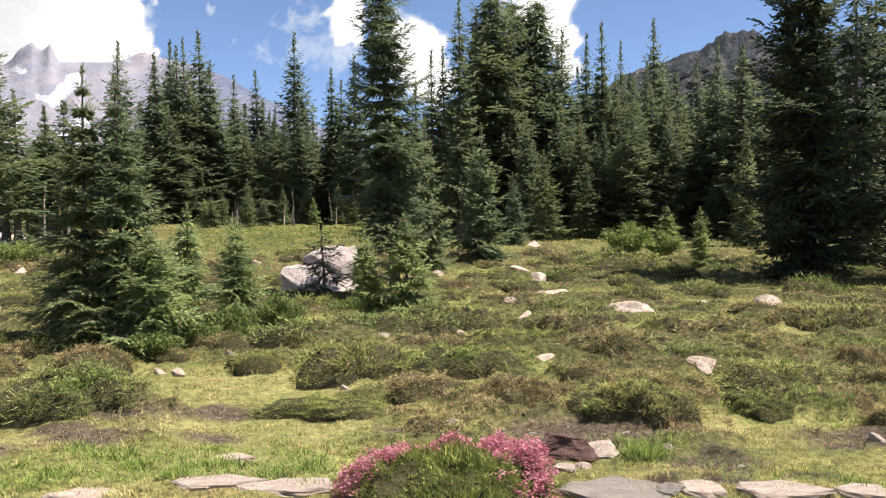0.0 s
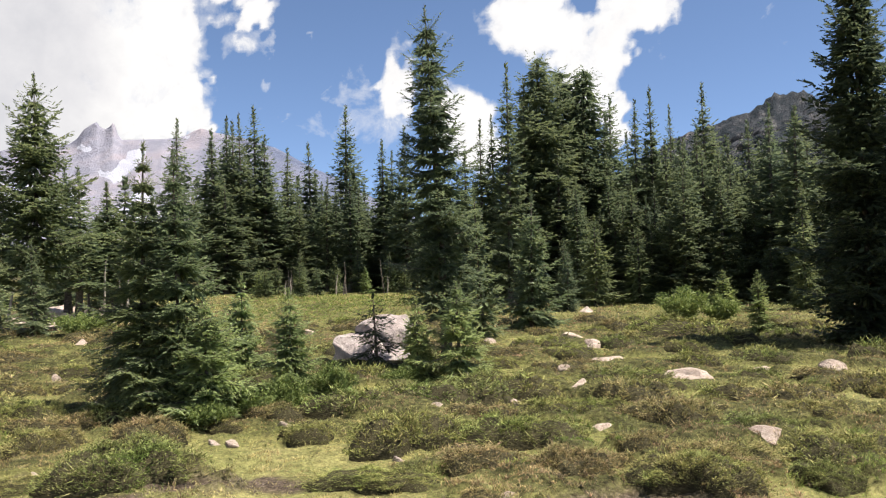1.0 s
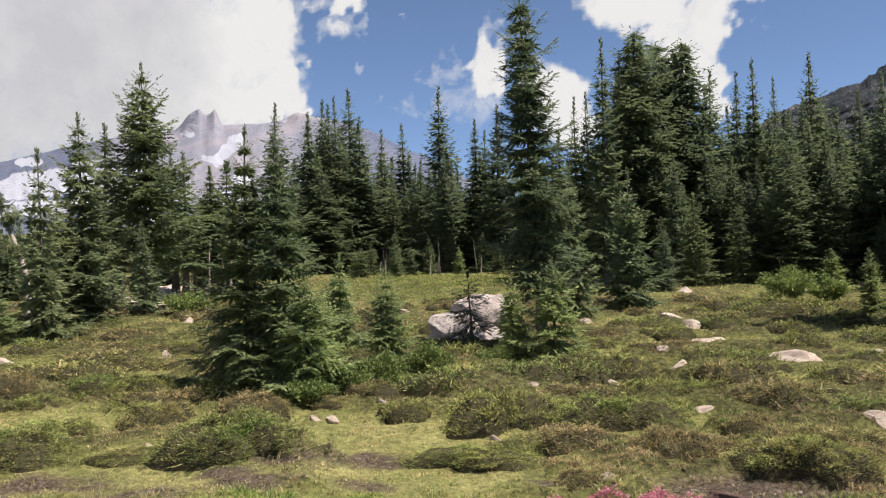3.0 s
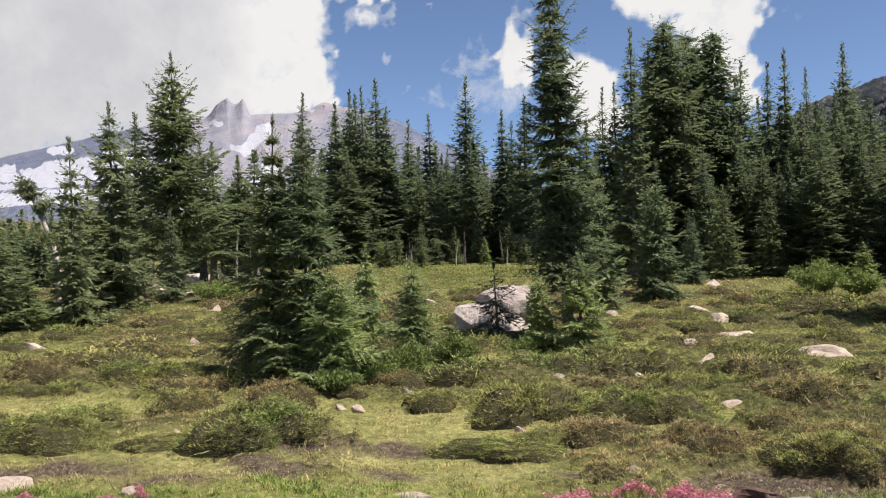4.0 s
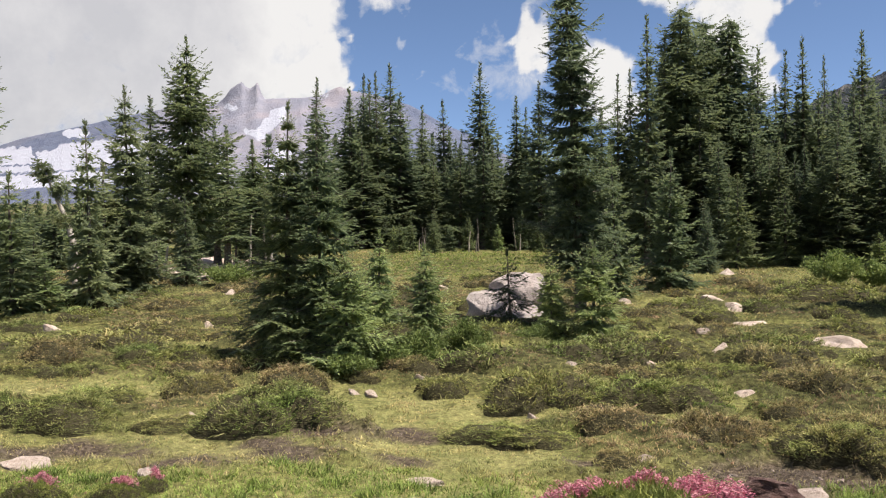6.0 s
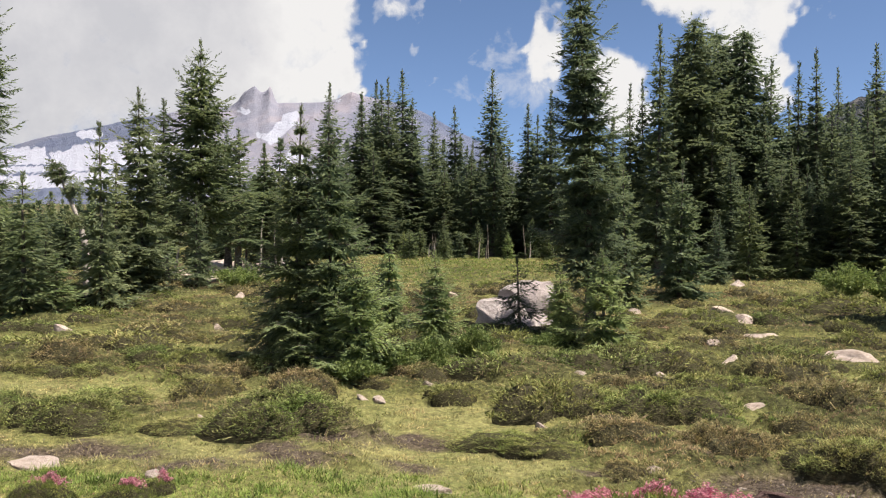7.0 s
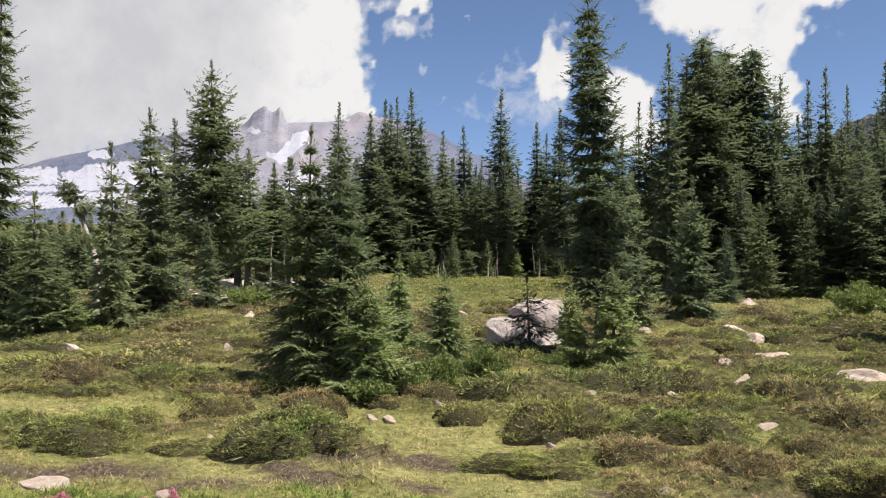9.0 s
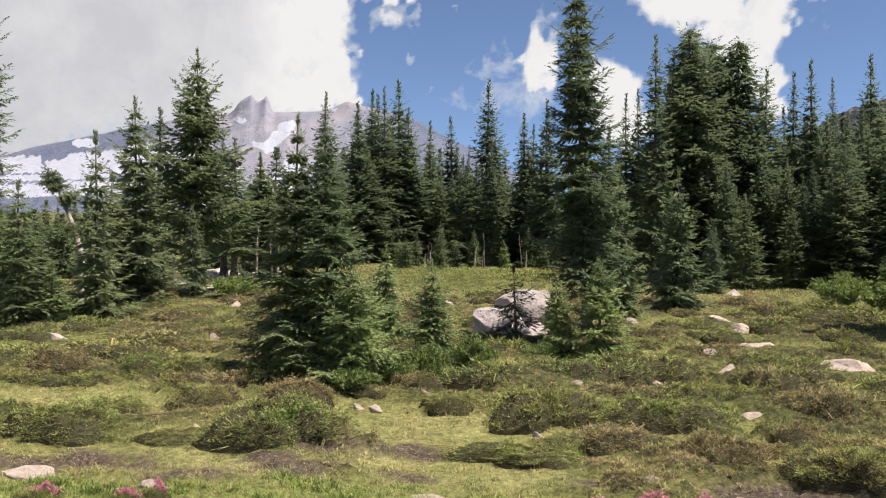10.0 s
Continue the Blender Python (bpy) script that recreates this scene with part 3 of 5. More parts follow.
def conifer_meshes(seed, height, radius, bare=0.04, rows=24.0, spread=0.036, twig=0.085, width=0.019, droop=-0.3, lift=0.7, power=1.0,
                   gaps=0.35, tip_len=0.14, pitch=0.22, mat=None, sparse_low=0.0, limbs=True, tier=0.26, inner=7.0, spire=0.05, clump=0.75, open_top=0.3):
    """Trunk and crown meshes of a narrow mountain conifer, base at the origin. The boughs are flat drooping plates of needle sprays.
    rows: boughs per metre; spread: metres between side shoots; twig and width: needle spray; power: taper of the outline."""
    r = np.random.default_rng(seed)
    nb = int(rows * height * (1 - bare))
    f = (np.arange(nb) + r.uniform(0, 1, nb)) / nb
    f = f[r.uniform(0, 1, nb) > sparse_low * np.clip(1 - f * 3, 0, 1) + open_top * np.clip(f * 2.2 - 0.9, 0, 1)]
    nb = len(f)
    az = np.arange(nb) * 2.399 + r.normal(0, 0.35, nb)
    z0 = height * (bare + (1 - bare - spire) * f)
    z0 = z0 - clump * (np.mod(z0, tier) - tier / 2)
    lump = 1 + gaps * np.sin(az * 2 + f * 17 + seed) * 0.6 + gaps * np.sin(f * 43 + az * 3 + seed * 1.7) * 0.7
    skirt = np.clip(0.62 + f / 0.14 * 0.38, 0, 1)
    L = radius * (1 - f) ** power * lump * skirt * r.uniform(0.6, 1.2, nb) + tip_len * np.clip((1 - f) * 3 + 0.22, 0.2, 1) * r.uniform(0.6, 1.1, nb)
    e0 = droop + (lift - droop) * f ** 1.6 + r.normal(0, 0.12, nb)
    slope0 = np.tan(np.clip(e0, -0.9, 1.1))
    hor = np.stack([np.cos(az), np.sin(az), 0 * az], 1)

    def at(i, s):
        rise = slope0[i] * s + 0.16 * s * s - 0.10 * np.sin(s * 3.0)
        return np.stack([0 * s, 0 * s, z0[i]], 1) + (hor[i] * s[:, None] + np.stack([0 * s, 0 * s, rise], 1)) * L[i][:, None] * 0.93

    def heading(i, s):
        d = hor[i].copy()
        d[:, 2] = slope0[i] + 0.32 * s - 0.30 * np.cos(s * 3.0)
        return unit(d)

    # side shoots
    ns = np.clip((L / spread).astype(int), 3, 26)
    bi = np.repeat(np.arange(nb), ns)
    order = np.arange(len(bi)) - np.repeat(np.cumsum(ns) - ns, ns)
    s = np.clip(0.06 + 0.94 * (order + r.uniform(0.2, 0.8, len(bi))) / ns[bi], 0, 1)
    side = np.where(order % 2 == 0, 1.0, -1.0)
    last = order == ns[bi] - 1
    side[last], s[last] = 0, 0.93
    base = at(bi, s)
    d0 = heading(bi, s)
    flat = unit(np.cross(d0, [0, 0, 1.0]))
    ang = side * r.uniform(0.75, 1.1, len(bi))
    sd = unit(d0 * np.cos(ang)[:, None] + flat * np.sin(ang)[:, None] + np.stack([0 * s, 0 * s, r.normal(-0.14, 0.10, len(s))], 1))
    sl = (0.46 * L[bi] * (1 - s) ** 0.6 * np.clip(s * 4, 0.4, 1) + twig * 0.8) * r.uniform(0.7, 1.15, len(s))
    # needle sprays along the shoots
    nt = np.clip((sl / (twig * pitch)).astype(int), 3, 18)
    si = np.repeat(np.arange(len(sl)), nt)
    o2 = np.arange(len(si)) - np.repeat(np.cumsum(nt) - nt, nt)
    q = (o2 + r.uniform(0.1, 0.9, len(si))) / nt[si]
    tb = base[si] + sd[si] * (sl[si] * q)[:, None]
    tb[:, 2] += -0.16 * q * q * sl[si]
    f2 = unit(np.cross(sd[si], [0, 0, 1.0]))
    a2 = np.where(o2 % 2 == 0, 1, -1) * r.uniform(0.3, 1.0, len(si)) * (1 - 0.6 * q)
    td = unit(sd[si] * np.cos(a2)[:, None] + f2 * np.sin(a2)[:, None] + np.stack([0 * q, 0 * q, r.normal(0.02, 0.22, len(q))], 1))
    tw = unit(np.cross(td, unit(np.stack([r.normal(0, 0.42, len(q)), r.normal(0, 0.42, len(q)), np.ones(len(q))], 1))))
    top_fine = np.clip(0.42 + (1 - f[bi][si]) * 1.6, 0.42, 1)
    tl = (twig * top_fine * r.uniform(0.5, 1.05, len(q)))[:, None]
    hw = (width * top_fine * r.uniform(0.8, 1.3, len(q)))[:, None]
    v = np.stack([tb - tw * hw, tb + tw * hw, tb + td * tl], 1).reshape(-1, 3)
    fc = np.arange(len(v)).reshape(-1, 3)
    # shaded inner sprays near the trunk
    ni = int(inner * nb)
    ii = r.integers(0, nb, ni)
    ia, iq = r.uniform(0, 6.28, ni), r.uniform(0.0, 0.4, ni)
    ih = np.stack([np.cos(ia), np.sin(ia), np.full(ni, -0.5)], 1)
    ib = np.stack([0 * iq, 0 * iq, z0[ii]], 1) + ih * (L[ii] * iq)[:, None]
    iv, if_ = kites(ib, unit(ih + r.normal(0, 0.35, ih.shape)), unit(r.normal(0, 1, ih.shape)), np.minimum(0.5 * L[ii], 2.6 * twig) + twig * 0.3, np.minimum(0.2 * L[ii], 0.7 * twig) + twig * 0.1)
    fc = np.concatenate([fc, if_ + len(v)])
    v = np.concatenate([v, iv])
    # leader
    ln = 40
    lz = height * (1 - np.linspace(0.0, spire + 0.02, ln))
    la = r.uniform(0, 6.28, ln)
    ld = unit(np.stack([np.cos(la) * 0.6, np.sin(la) * 0.6, np.ones(ln)], 1))
    v2, f3 = kites(np.stack([0 * lz, 0 * lz, lz - twig], 1), ld, unit(r.normal(0, 1, (ln, 3))), np.full(ln, twig), np.full(ln, width * 1.2))
    crown = mesh_np("crown", np.concatenate([v, v2]), np.concatenate([fc, f3 + len(v)]), mat)
    # trunk and limbs
    st = np.linspace(0, 1, 9)
    tr = 0.011 * height + 0.02
    path = np.stack([0.012 * height * np.sin(st * 4 + seed) * st * (1 - st), 0.012 * height * np.cos(st * 3 + seed) * st * (1 - st), st * height - 0.15 * (st == 0)], 1)[None]
    tv, tf = tubes(path, (tr * (1 - st * 0.95) * np.where(st == 0, 1.35, 1))[None], 8)
    if limbs:
        ss = np.array([0.0, 0.35, 0.7, 1.0])
        pick = np.arange(nb)
        paths = np.stack([at(pick, np.full(nb, q1)) for q1 in ss], 1)
        bv, bf = tubes(paths, (0.004 + 0.008 * L)[:, None] * np.array([1, 0.75, 0.5, 0.2]), 3)
        tv, tf = np.concatenate([tv, bv]), np.concatenate([tf, bf + len(tv)])
    return mesh_np("trunk", tv, tf, BARK, True), crown


def tree_from(name, meshes, x, y, lean, scale=(1, 1, 1), turn=0.0, label="", group=""):
    ob = new(name)
    ob.empty_display_size = 0.3
    child("trunk", meshes[0], ob, "grey-brown bark trunk with thin limbs")
    child("crown", meshes[1], ob)
    ob.matrix_basis = Matrix.Translation((x, y, float(ground_z(x, y)))) @ pose(0, 0, 0, 0, math.degrees(math.atan(lean)), 0) @ pose(0, 0, 0, 0, 0, turn) @ Matrix.Diagonal((*scale, 1))
    return tagged(ob, label, "tree", group)


# nearest trees: x, y, height, crown radius, lean of the top


def near_tree(seed, x, y, height, radius, lean, label, group, mat=NEEDLE, name="fir_tree", **more):
    more["rows"] = more.get("rows", 24.0) * 0.66
    if y < 18:
        more["rows"] *= 1.2
        more["inner"] = more.get("inner", 7.0) * 1.5
        more["twig"], more["width"] = more.get("twig", 0.085) * 0.78, more.get("width", 0.019) * 0.6
        more["spread"], more["clump"] = more.get("spread", 0.036) * 0.85, 0.8
    tree_from(name, conifer_meshes(seed, height, radius, mat=mat, **more), x, y, lean, label=label, group=group)


near_tree(101, -4.5, 10.7, 3.62, 0.92, -0.012, "slender green mountain fir at the edge of the lawn", "fir clump by the lawn", bare=0.02, rows=76, droop=-0.5, gaps=0.3, power=1.1, open_top=0.0, inner=10.0)
near_tree(102, -3.92, 10.6, 3.48, 0.74, -0.054, "bushy green mountain fir with drooping lower boughs", "fir clump by the lawn", bare=0.02, rows=64, power=0.85, droop=-0.5, gaps=0.35, open_top=0.1, inner=10.0)
near_tree(103, -3.52, 10.35, 1.42, 0.6, -0.03, "low bright green young fir", "fir clump by the lawn", rows=110, bare=0.0, power=0.7, gaps=0.4, mat=NEEDLE_YOUNG, tier=0.2)
near_tree(104, -4.21, 14.09, 1.88, 0.36, -0.02, "narrow young fir in the heather", "young firs", rows=77, bare=0.02, power=0.9, mat=NEEDLE_YOUNG, tier=0.16)
near_tree(105, -2.97, 12.45, 1.68, 0.5, -0.04, "cone-shaped young fir in the heather", "young firs", rows=77, bare=0.02, power=0.95, mat=NEEDLE_YOUNG, tier=0.16)
near_tree(106, -0.84, 15.9, 7.02, 0.52, -0.055, "tall dark green fir beside the boulder with spiky open top", "firs beside the boulder", rows=70, inner=12.0, spread=0.036, twig=0.10,
          width=0.024, bare=0.16, power=0.36, gaps=0.5, open_top=0.62, mat=NEEDLE_DARK, tip_len=0.26, lift=0.7, droop=-0.35, tier=0.3)
near_tree(107, -1.27, 14.37, 1.4, 0.32, -0.02, "small young fir at the foot of a tall fir", "firs beside the boulder", rows=82, bare=0.0, power=0.9, mat=NEEDLE_YOUNG, tier=0.16)
near_tree(108, -0.55, 14.2, 1.75, 0.55, -0.03, "bushy bright green young fir under a tall fir", "firs beside the boulder", rows=90, bare=0.0, power=0.7, gaps=0.45, mat=NEEDLE_YOUNG, tier=0.24)
near_tree(109, -0.28, 23.5, 4.2, 0.66, -0.05, "narrow light green fir behind a tall fir", "firs beside the boulder", rows=40, spread=0.06, twig=0.12, width=0.028, bare=0.02, power=0.85, mat=NEEDLE)
near_tree(110, -2.18, 16.0, 1.46, 0.66, -0.07, "sparse fir sapling in front of the boulder, needles darkened as shade", "firs beside the boulder", rows=26, spread=0.04, twig=0.09, width=0.024, bare=0.14,
          droop=-0.4, lift=0.5, power=0.7, tip_len=0.14, gaps=0.0, mat=NEEDLE_SHADED, name="fir_sapling", tier=0.05, inner=0.0, clump=0.8, open_top=0.0)
near_tree(111, 1.17, 25.75, 4.3, 0.95, 0.01, "broad green fir standing before the forest edge", "firs at the forest edge", rows=33, spread=0.06, twig=0.14, width=0.034, bare=0.02, power=0.9, gaps=0.45, mat=NEEDLE)
near_tree(112, 8.47, 19.6, 9.6, 1.3, 0.0, "massive fir with upswept tiered boughs, needles darkened as shade", "firs at the forest edge", rows=46, inner=22.0, spread=0.075, twig=0.13, width=0.036, bare=0.01, power=0.55,
          gaps=0.35, tip_len=0.3, mat=NEEDLE_SHADE_DARK, tier=0.4)
near_tree(113, 12.48, 24.2, 9.0, 1.0, 0.0, "tall shade-darkened fir beside a massive fir", "firs at the forest edge", rows=30, spread=0.08, twig=0.15, width=0.038, bare=0.05, power=0.7, tip_len=0.3, mat=NEEDLE_SHADE_DARK, tier=0.4)
near_tree(114, 11.93, 23.9, 4.6, 0.7, 0.0, "grey-green young fir beside a massive dark fir", "firs at the forest edge", rows=31, spread=0.06, twig=0.13, width=0.034, bare=0.02, mat=NEEDLE_YOUNG)
near_tree(115, 11.3, 22.9, 9.0, 0.9, 0.0, "tall shade-darkened fir crowded against a massive fir", "firs at the forest edge", rows=20, spread=0.10, twig=0.17, width=0.042, bare=0.04, power=0.7, tip_len=0.3, mat=NEEDLE_SHADE_DARK, tier=0.4)
# two unseen firs right of the view, added to cast the shade band
near_tree(131, 10.9, 18.4, 10.0, 1.6, 0.0, "tall out-of-view fir added to cast shade over the meadow", "firs at the forest edge", rows=20, spread=0.10, twig=0.17, width=0.042, bare=0.02, power=0.6, tip_len=0.3, mat=NEEDLE_SHADE_DARK, tier=0.4)
near_tree(132, 12.3, 17.9, 9.2, 1.6, 0.0, "tall out-of-view fir added to cast shade over the meadow", "firs at the forest edge", rows=20, spread=0.10, twig=0.17, width=0.042, bare=0.02, power=0.6, tip_len=0.3, mat=NEEDLE_SHADE_DARK, tier=0.4)
near_tree(116, 15.2, 24.5, 9.2, 1.0, 0.0, "tall shade-darkened fir at the edge of the shaded ground", "firs at the forest edge", rows=20, spread=0.10, twig=0.17, width=0.042, bare=0.04, power=0.7, tip_len=0.3, mat=NEEDLE_SHADE_DARK, tier=0.4)
near_tree(117, -14.0, 15.76, 8.4, 0.85, -0.04, "tall green fir beside the boulder field", "trees beside the boulder field", rows=36, spread=0.055, twig=0.11, width=0.027, power=0.65, droop=-0.35, tip_len=0.25, tier=0.35)
near_tree(118, -15.11, 27.2, 8.87, 1.85, -0.04, "large fir with wide layered boughs beside the boulder field", "trees beside the boulder field", rows=46, spread=0.085, twig=0.15, width=0.036, power=0.75, droop=-0.2, tip_len=0.3, tier=0.42, gaps=0.45, mat=NEEDLE, bare=0.22, sparse_low=0.5)
near_tree(119, -13.6, 21.22, 6.0, 1.05, -0.06, "grey-green fir with ragged boughs beside the boulder field", "trees beside the boulder field", rows=48, spread=0.065, twig=0.12, width=0.03, power=0.75, tip_len=0.25, tier=0.35, mat=NEEDLE_GREY)
near_tree(120, 2.84, 46.7, 13.7, 2.2, -0.01, "broad round-topped dark hemlock in the forest wall", "trees in the forest wall", name="hemlock_tree", rows=34, spread=0.16, twig=0.24, width=0.07, power=0.24,
          droop=-0.2, lift=0.12, tip_len=0.3, tier=0.6, clump=0.3, gaps=0.55, open_top=0.0, mat=NEEDLE_DARK, spire=0.01, limbs=False)
near_tree(121, 5.6, 49.9, 13.7, 2.0, 0.0, "broad round-topped dark hemlock in the forest wall", "trees in the forest wall", name="hemlock_tree", rows=34, spread=0.16, twig=0.24, width=0.07, power=0.24,
          droop=-0.2, lift=0.12, tip_len=0.3, tier=0.6, clump=0.3, gaps=0.55, open_top=0.0, mat=NEEDLE_DARK, spire=0.01, limbs=False)
near_tree(122, 4.3, 50.2, 13.6, 2.1, -0.01, "broad round-topped dark hemlock in the forest wall", "trees in the forest wall", name="hemlock_tree", rows=32, spread=0.16, twig=0.24, width=0.07, power=0.24,
          droop=-0.2, lift=0.12, tip_len=0.3, tier=0.6, clump=0.3, gaps=0.55, open_top=0.0, mat=NEEDLE_DARK, spire=0.01, limbs=False)

# stands of trees: one set of master meshes, scaled for each tree
KINDS = [(1.1, 0.06, -0.35, 1.0, NEEDLE_DARK, 0.3), (1.25, 0.03, -0.3, 0.95, NEEDLE_DARK, 0.2), (1.5, 0.06, -0.25, 0.85, NEEDLE_DARK, 0.3),
         (1.0, 0.08, -0.4, 1.15, NEEDLE_DARK, 0.4), (1.9, 0.06, -0.15, 0.55, NEEDLE_DARK, 0.2), (1.6, 0.03, -0.3, 1.05, NEEDLE, 0.1)]
MASTER = [conifer_meshes(200 + i, 12.0, rad * 1.05, bare, 15.5 if i == 2 else 18.5, 0.12, 0.20, 0.062, dr, 0.7, po, 0.4, 0.28, 0.26, mt, sp, False, 0.5, 5.0, 0.03 if i == 4 else 0.07, 0.45)
          for i, (rad, bare, dr, po, mt, sp) in enumerate(KINDS)]
PLAIN = [conifer_meshes(220 + i, 12.0, rad * 1.1, 0.03, 16, 0.30, 0.42, 0.15, dr, 0.7, po, 0.4, 0.3, 0.4, mt, sp, False, 0.6, 4.0, 0.07)
         for i, (rad, bare, dr, po, mt, sp) in enumerate(KINDS[:4])]
MASTER_R = [1.1, 1.25, 1.5, 1.0, 1.9, 1.6]
SMALL = [conifer_meshes(230 + i, 4.0, 0.74, 0.01, 27, 0.07, 0.115, 0.029, -0.3, 0.7, 0.9, 0.4, pitch=0.26, mat=mt, limbs=False) for i, mt in enumerate((NEEDLE, NEEDLE_YOUNG, NEEDLE_DARK, NEEDLE_GREY))]
FAR_SMALL = [conifer_meshes(240 + i, 4.0, 0.74, 0.01, 24, 0.13, 0.22, 0.065, -0.25, 0.7, 0.9, 0.4, pitch=0.3, mat=mt, limbs=False) for i, mt in enumerate((NEEDLE, NEEDLE_YOUNG, NEEDLE_DARK))]
BARE_LOW = [conifer_meshes(250 + i, 12.0, rad * 1.05, 0.2, 17, 0.13, 0.21, 0.06, -0.35, 0.6, po, 0.5, 0.28, 0.26, mt, 0.6, False, 0.5, 4.0, 0.07, 0.5)
            for i, (rad, bare, dr, po, mt, sp) in enumerate(((1.1, 0, 0, 1.0, NEEDLE_DARK, 0), (1.25, 0, 0, 0.95, NEEDLE, 0), (1.5, 0, 0, 0.85, NEEDLE_DARK, 0), (1.0, 0, 0, 1.1, NEEDLE, 0)))]
LEFT_STAND = [(-21.5, 41.0, 3.4, 1.0, 0.0, 8), (-23.2, 43.5, 3.8, 1.1, 0.0, 6), (-20.3, 44.0, 3.2, 1.0, 0.0, 8), (-24.6, 44.0, 4.2, 1.1, 0.0, 8), (-22.2, 46.5, 4.0, 1.1, 0.0, 6), (-18.9, 42.5, 2.8, 0.9, 0.0, 8),
              (-13.82, 20.41, 3.65, 0.85, -0.055, 9), (-16.2, 35.05, 6.0, 1.0, -0.06, 1), (-18.6, 36.0, 6.8, 1.2, -0.05, 0),
              (-12.19, 14.86, 2.98, 0.68, -0.06, 6), (-11.74, 15.3, 1.35, 0.75, -0.06, 7), (-11.84, 16.96, 4.39, 0.71, -0.07, 9), 
              (-13.43, 21.3, 1.8, 0.51, -0.05, 9), (-17.1, 28.2, 7.0, 1.07, -0.05, 0), (-14.4, 25.7, 3.15, 0.60, -0.05, 9),
              (-16.4, 32.7, 6.4, 1.04, -0.04, 3), (-16.3, 35.0, 6.0, 0.94, -0.04, 1), (-16.1, 20.5, 1.9, 0.64, -0.06, 9),
              (-13.6, 15.9, 2.1, 0.56, -0.06, 8)]
MIDDLE_STAND = [(-15.9, 61.0, 2.6, 0.6, -0.02, 6), (-14.4, 62.5, 3.4, 0.7, -0.02, 8), (-11.7, 62.0, 2.8, 0.6, -0.02, 6), (-10.2, 63.5, 3.6, 0.7, -0.02, 8), (-9.3, 61.0, 1.9, 0.5, -0.02, 7), (-7.6, 62.0, 3.0, 0.7, -0.02, 6), (-6.2, 59.0, 2.2, 0.55, -0.02, 6), (-16.9, 60.0, 1.8, 0.5, -0.02, 7),
                (-23.14, 61.25, 13.4, 1.6, -0.036, 2), (-20.9, 67.5, 14.3, 1.8, -0.032, 2), (-22.3, 66.8, 12.4, 1.7, -0.05, 2), (-18.5, 68.3, 13.2, 1.6, -0.03, 1), (-20.4, 63.5, 9.0, 1.6, -0.03, 2), (-17.6, 72.0, 10.5, 1.5, -0.03, 0),
                (-15.8, 73.0, 8.0, 1.3, -0.02, 2), (-10.6, 72.0, 7.0, 1.3, -0.02, 2), (-11.5, 76.0, 9.5, 1.4, -0.02, 0), (-7.2, 66.0, 8.0, 1.3, -0.02, 2),
                (-21.9, 65.1, 13.3, 1.34, -0.03, 0), (-21.8, 68.5, 14.9, 1.4, -0.025, 1), (-19.9, 66.4, 14.7, 1.35, -0.04, 2), (-19.8, 69.9, 16.0, 1.65, -0.03, 1),
                (-18.15, 74.8, 12.9, 1.13, -0.03, 3), (-16.5, 76.0, 13.6, 1.14, -0.03, 3), (-15.15, 76.9, 9.4, 1.02, -0.025, 0), (-12.9, 74.6, 16.7, 1.6, -0.015, 1),
                (-8.85, 68.8, 12.6, 1.13, -0.02, 0), (-8.0, 69.3, 11.7, 0.91, -0.03, 3), (-6.4, 63.4, 12.8, 1.04, -0.02, 0), (-13.2, 57.0, 2.4, 0.57, -0.02, 6),
                (-15.3, 55.8, 2.1, 0.75, -0.03, 6), (-12.6, 59.7, 2.0, 0.5, -0.02, 8), (-13.1, 70.9, 8.85, 0.94, -0.03, 0)]
